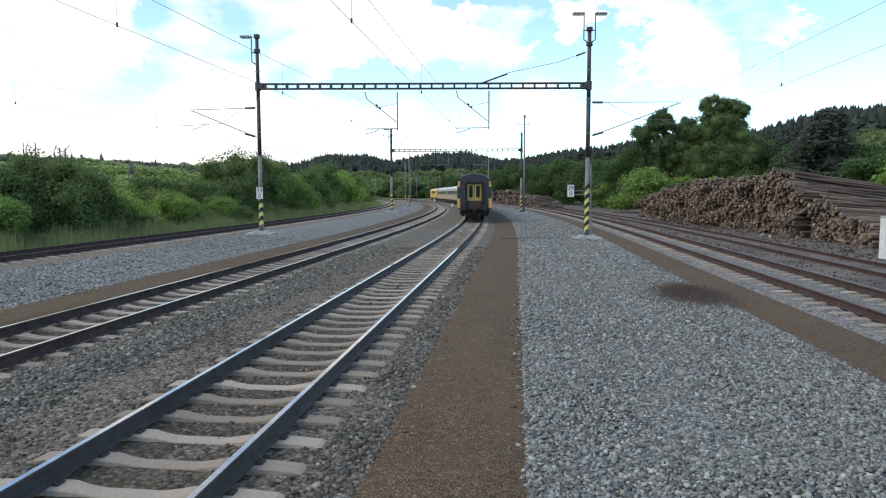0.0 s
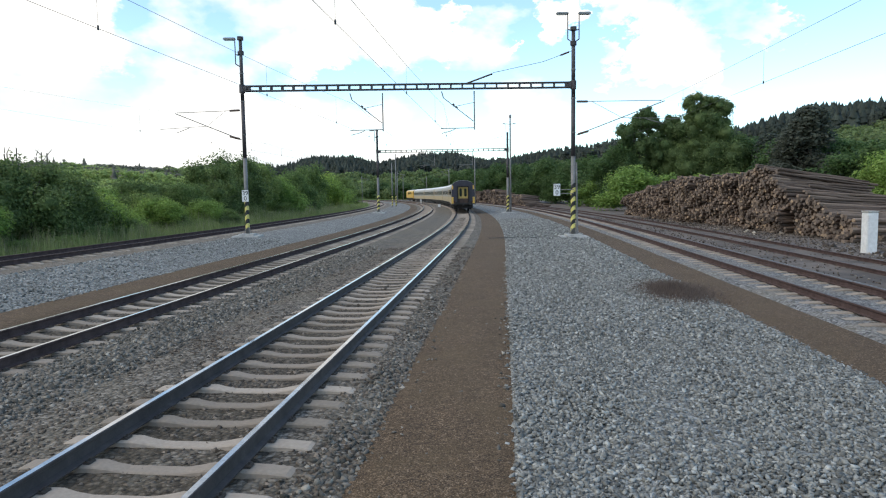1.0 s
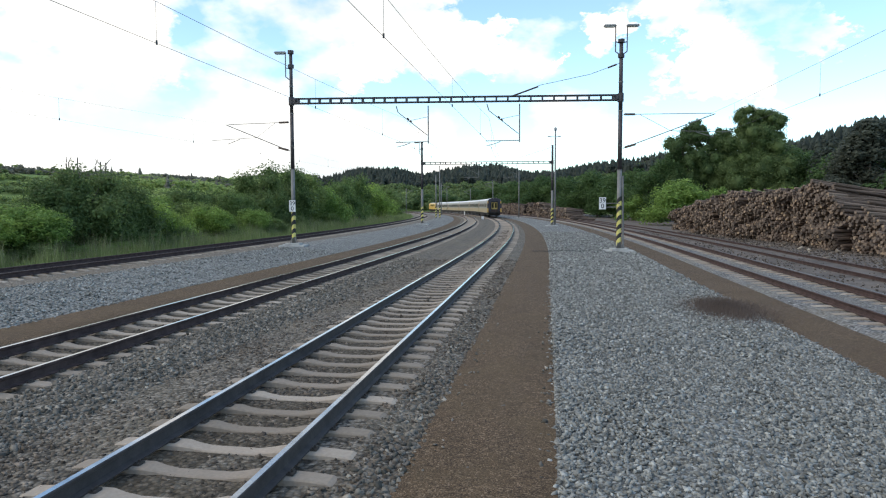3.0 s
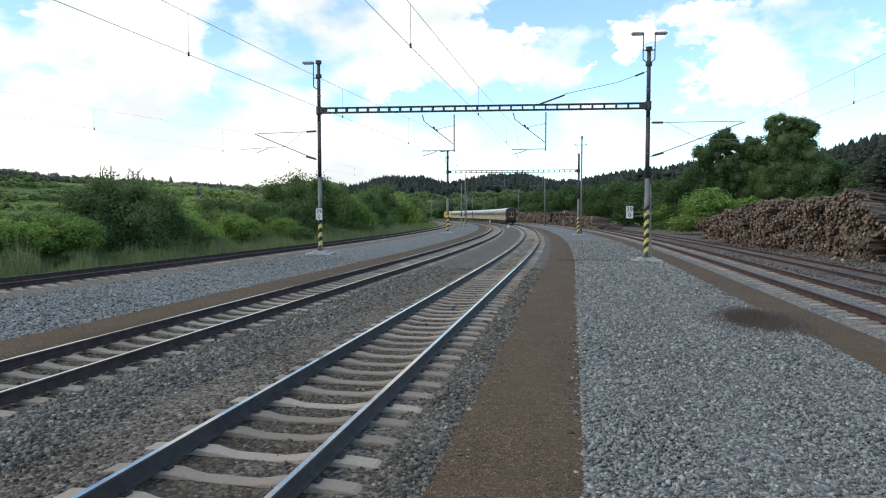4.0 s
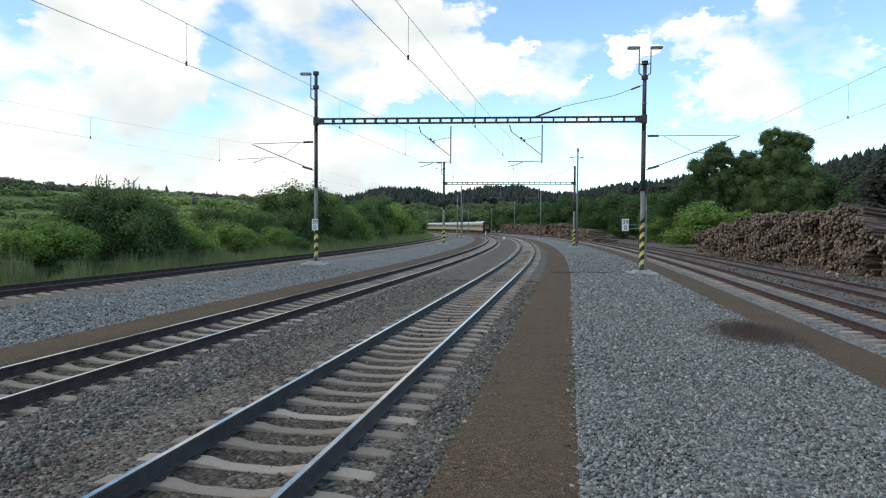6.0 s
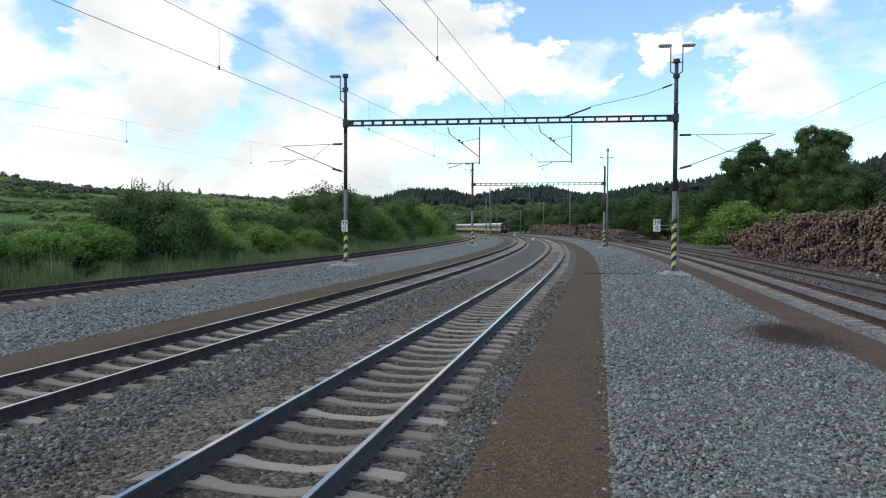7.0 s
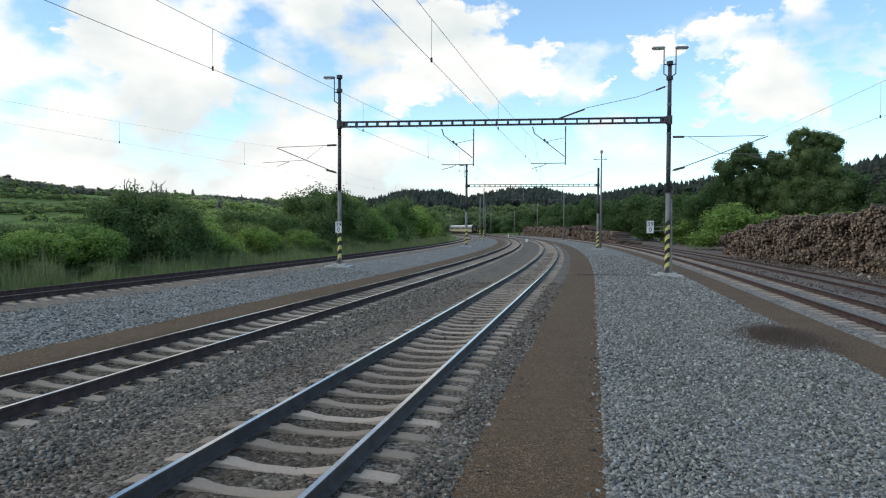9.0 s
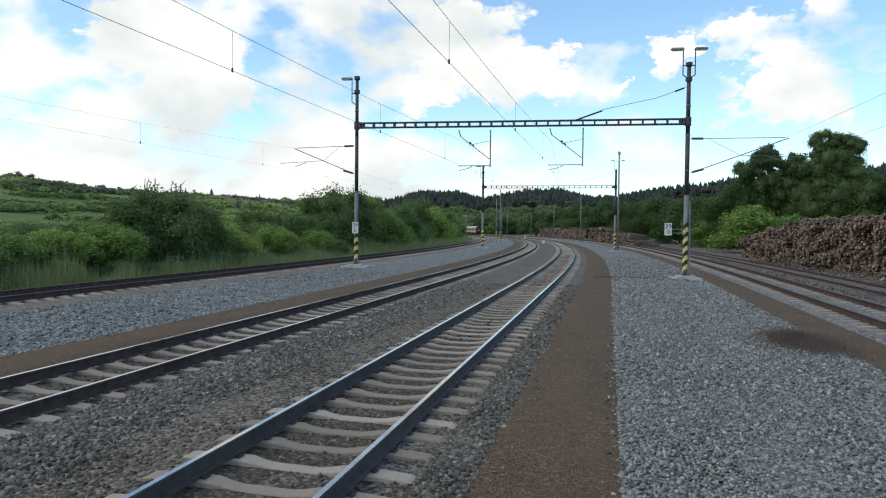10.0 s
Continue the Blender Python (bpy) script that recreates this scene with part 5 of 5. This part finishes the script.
log_pile("log_pile", "large heap of debarked brown logs with pale ends", ((20.4, 30.0), (22.3, 74.0)), top_main, 7.5, 300, 40, 0.082, 20)
log_pile("log_pile", "long stack of brown logs beyond the curve", ((16.4, 164.0), (2.1, 262.0)), lambda u: 3.2 + 0.25 * math.sin(u * 23) + 0.2 * math.sin(u * 57), 5.0, 0, 60, 0.15, 25)
log_pile("log_pile", "low stack of pale sawn logs beside the yard", ((17.4, 116.6), (13.9, 139.0)), lambda u: min(2.2, 0.3 + 9 * u), 3.5, 0, 80, 0.13, 20)


def white_cabinet():
    root = thing("trackside_post", "white concrete post beside the yard track", "post", pose(17.6, 25.8, -0.22))
    bm = bmesh.new(); box(bm, -0.22, -0.2, -0.1, 0.22, 0.2, 1.66, 0.03); part("body", bm, M_WHITEP, root)
    bm = bmesh.new(); box(bm, -0.24, -0.22, 1.66, 0.24, 0.22, 1.72, 0.02); part("cap", bm, M_FOOT, root)


white_cabinet()


# ---- dead weeds on the gravel ----
def weeds():
    rng = np.random.default_rng(21)
    n = 10500
    a, q = rng.uniform(0, 6.28, n), np.clip(np.abs(rng.normal(0, 0.5, n)), 0.0, 1.35)
    x, y = 5.85 + 1.15 * q * np.cos(a) + 0.3 * q * np.sin(a), 15.5 + 2.1 * q * np.sin(a)
    h = rng.uniform(0.05, 0.19, n) * (1.45 - q)
    b = rng.uniform(0, 6.28, n)
    w, lx, ly = 0.006, rng.normal(0, 0.08, n), rng.normal(0, 0.08, n)
    v = np.stack([np.stack([x - w * np.cos(b), y - w * np.sin(b), np.full(n, -0.03)], 1), np.stack([x + w * np.cos(b), y + w * np.sin(b), np.full(n, -0.03)], 1), np.stack([x + lx, y + ly, h], 1)], 1).reshape(-1, 3)
    ob = quick("dead_weeds", v, np.arange(3 * n).reshape(-1, 3), M_WEED)
    tagged(ob, "patch of withered brown weeds on grey gravel", "weeds", kind="stuff")


weeds()


# ---- tall grass along the verge ----
def grass(name, label, n, o0, o1, s0, s1, h0, h1, seed, w, material, z=0.0):
    rng = np.random.default_rng(seed)
    s, o = s0 + (s1 - s0) * rng.uniform(0, 1, n) ** 1.5, rng.uniform(o0, o1, n)
    P = np.array([line(a, b)[:2] for a, b in zip(s, o)])
    clump = np.array([0.5 + noise.noise((p[0] * 0.6, p[1] * 0.6, 3.0)) for p in P])
    h = (h0 + (h1 - h0) * rng.uniform(0, 1, n)) * np.clip(clump * 1.75 - 0.15, 0.14, 1.8)
    b, w = rng.uniform(0, 3.14, n), w * rng.uniform(0.6, 1.3, n)
    lx, ly = rng.normal(0, 0.16, n) * h, rng.normal(0, 0.16, n) * h
    z0 = np.full(n, z - 0.1)
    v = np.stack([np.stack([P[:, 0] - w * np.cos(b), P[:, 1] - w * np.sin(b), z0], 1), np.stack([P[:, 0] + w * np.cos(b), P[:, 1] + w * np.sin(b), z0], 1), np.stack([P[:, 0] + lx, P[:, 1] + ly, z + h], 1)], 1).reshape(-1, 3)
    tagged(quick(name, v, np.arange(3 * n).reshape(-1, 3), material), label, "grass", kind="stuff")


grass("tall_grass", "tall seeding grass along the siding", 95000, -23, -17.2, -36, 120, 0.10, 0.95, 31, 0.014, M_GRASS)
grass("dry_grass", "pale dry grass tufts before the bushes", 15000, -21.5, -17.8, -34, 90, 0.3, 1.3, 33, 0.011, M_STRAW)


# ---- loose stones near the camera ----
def stones(name, label, material, bands, seed, z_at):
    """Crushed stone as real chips where the camera passes nearest."""
    rng = np.random.default_rng(seed)
    C = np.array([(-1, -1, -1), (1, -1, -1), (1, 1, -1), (-1, 1, -1), (-1, -1, 1), (1, -1, 1), (1, 1, 1), (-1, 1, 1)], float)
    Q = np.array([(0, 3, 2, 1), (4, 5, 6, 7), (0, 1, 5, 4), (1, 2, 6, 5), (2, 3, 7, 6), (3, 0, 4, 7)])
    V, F, total = [], [], 0
    for o0, o1, s0, s1, per, size in bands:
        n = int((o1 - o0) * (s1 - s0) * per)
        s, o = rng.uniform(s0, s1, n), rng.uniform(o0, o1, n)
        P = np.stack([X0 + s * math.sin(PHI) + o * math.cos(PHI), Y0 + s * math.cos(PHI) - o * math.sin(PHI), z_at(o) + rng.uniform(-0.012, 0.012, n)], 1)
        bend = np.clip(s - BEND, 0, None) ** 2 / (2 * RAD)
        P[:, 0] -= bend * math.cos(PHI); P[:, 1] += bend * math.sin(PHI)
        k = size * rng.uniform(0.55, 1.35, (n, 1, 1)) * 0.5
        shape = C[None] * rng.uniform(0.3, 1.15, (n, 8, 3)) * np.stack([rng.uniform(0.9, 1.7, n), rng.uniform(0.6, 1.1, n), rng.uniform(0.4, 0.85, n)], 1)[:, None] * k
        a, b = rng.uniform(0, 6.28, n), rng.uniform(-0.9, 0.9, n)
        ca, sa_, cb, sb = np.cos(a), np.sin(a), np.cos(b), np.sin(b)
        x, y, z = shape[..., 0], shape[..., 1], shape[..., 2]
        x, z = x * cb[:, None] - z * sb[:, None], x * sb[:, None] + z * cb[:, None]
        x, y = x * ca[:, None] - y * sa_[:, None], x * sa_[:, None] + y * ca[:, None]
        V.append((np.stack([x, y, z], 2) + P[:, None]).reshape(-1, 3))
        F.append((Q[None] + (total + np.arange(n) * 8)[:, None, None]).reshape(-1, 4))
        total += n * 8
    tagged(quick(name, np.vstack(V), np.vstack(F), material), label, "stones", kind="stuff")


stones("gravel_stones", "loose blue-grey crushed stones", M_STONE, [(3.25, 8.0, -42, -34.5, 150, 0.055), (3.25, 8.0, -34.5, -27, 850, 0.044), (3.25, 8.0, -27, -18, 430, 0.052), (3.25, 7.9, -18, -4, 150, 0.075), (3.25, 7.9, -4, 24, 50, 0.095), (3.05, 3.45, -34.5, -14, 120, 0.055), (-11.75, -7.8, -30, -20, 90, 0.052), (-11.75, -7.8, -20, -4, 50, 0.06)], 1,
       lambda o: np.interp(o, [-12.1, -11.75, -10.5, -9.0, -7.95, 3.1, 3.28, 4.5, 6.5, 7.7, 8.1], [0.08, 0.192, 0.22, 0.08, -0.05, -0.11, -0.045, 0.0, 0.0, -0.04, -0.12]) + 0.004)
stones("grey_ballast_stones", "loose dark grey ballast stones between the tracks", M_STONE_G, [(-3.7, -2.2, -34.5, -24, 420, 0.058), (-3.7, -2.2, -24, -8, 140, 0.075), (1.3, 1.9, -34.5, -22, 260, 0.055)], 12,
       lambda o: np.interp(o, [-3.75, -3.4, -2.9, -2.3, -1.5, 1.1, 1.5, 2.05], [-0.035, 0.0, 0.02, -0.05, -0.03, -0.035, -0.03, -0.10]) - 0.006)
stones("ballast_stones", "loose weathered grey-brown ballast stones", M_STONE_B, [(-2.3, -1.08, -34.5, -26, 420, 0.045), (1.08, 1.88, -34.5, -24, 420, 0.05), (-6.4, -5.85, -34, -24, 260, 0.055), (-5.4, -4.1, -34, -24, 200, 0.055), (-0.62, 0.62, -34.5, -24, 480, 0.05),
       (-2.3, -1.08, -26, -8, 130, 0.06), (1.08, 1.95, -24, -8, 160, 0.07), (-0.64, 0.64, -24, -12, 90, 0.07), (-0.64, 0.64, -12, 30, 70, 0.095)], 2, lambda o: np.interp(o, [-6.7, -6.2, -5.85, -5.5, -5.1, -4.4, -4.0, -3.75, -3.4, -2.9, -2.3, -1.5, -1.15, -0.75, -0.35, 0.35, 0.75, 1.1, 1.5, 2.05], [-0.10, -0.02, -0.035, -0.05, -0.06, -0.06, -0.05, -0.035, 0.0, 0.02, -0.05, -0.03, -0.035, -0.05, -0.062, -0.062, -0.05, -0.035, -0.03, -0.10]) - 0.015)
stones("path_stones", "few stray stones on the brown path", M_STONE_G, [(1.95, 2.15, -34.5, -24, 16, 0.035), (3.05, 3.25, -34.5, -20, 22, 0.045), (2.0, 3.2, -34.5, -24, 0.8, 0.035)], 3, lambda o: o * 0 - 0.045)


def chips():
    """Bark and splinters trodden into the yard."""
    m = by_random("bark chips", [(0, (0.05, 0.040, 0.033)), (0.7, (0.10, 0.080, 0.064)), (0.93, (0.2, 0.165, 0.13)), (1, (0.5, 0.44, 0.35))], 0.9, 30, 0.004, island=True)
    stones("bark_chips", "bark and wood chips scattered over the yard dirt", m, [(15.9, 21.5, -26, 30, 12, 0.07), (12.6, 14.2, -26, 30, 8, 0.06), (14.3, 15.7, -26, 20, 6, 0.06), (16, 21, -26, 25, 0.5, 0.28)], 9, lambda o: o * 0 - 0.16)


chips()


# ---- small trackside things ----
def marker(s, off, w, h, label, material):
    x, y, _ = line(s, off)
    root = thing("trackside_marker", label, "marker", pose(x, y, -0.05))
    bm = bmesh.new(); box(bm, -w / 2, -w / 2, 0, w / 2, w / 2, h, 0.03); part("body", bm, material, root)
    bm = bmesh.new(); box(bm, -w / 2 - 0.02, -w / 2 - 0.02, h, w / 2 + 0.02, w / 2 + 0.02, h + 0.05, 0.01); part("cap", bm, M_FOOT, root)


marker(88, -2.4, 0.5, 0.55, "small pale marker box between the tracks", M_WHITEP)
marker(150, -2.2, 0.3, 1.1, "low white signal post between the tracks", M_WHITEP)


def dead_shoots(az, off, top):
    """Bare dead shoots that stand out of a bush."""
    d = 45.0
    x, y = d * math.sin(radians(az)), d * math.cos(radians(az))
    root = thing("dead_shoots", "bare dead branches above a bush", "branches", pose(x, y, -0.2))
    rng = random.Random(int(-az * 10))
    for i in range(3):
        bm = bmesh.new()
        dx = rng.uniform(-0.5, 0.5)
        rod(bm, (dx * 0.3, 0, 0), (dx, 0, top + rng.uniform(-0.4, 0.0)), 0.06, 0.035, 6)
        for k in range(3):
            z = top - 0.3 - 0.4 * k
            rod(bm, (dx, 0, z), (dx + rng.uniform(-0.35, 0.35), 0, z + 0.35), 0.03, 0.012, 5)
        part("shoot", bm, M_BARK, root)


def cable():
    pts = [(MR[0] - 0.6 - 0.4 * i, MR[1] - 0.3 - 0.12 * math.sin(i * 0.9), 0.03 + 0.01 * (i % 2)) for i in range(11)]
    ob = new("ground_cable")
    tagged(ob, "thin dark cable lying on the gravel by the mast", "cable")
    wire("cable", pts, 0.018, "", ob)


cable()
dead_shoots(-32.1, -22, 5.6)
dead_shoots(-29.9, -22, 5.5)

motions()
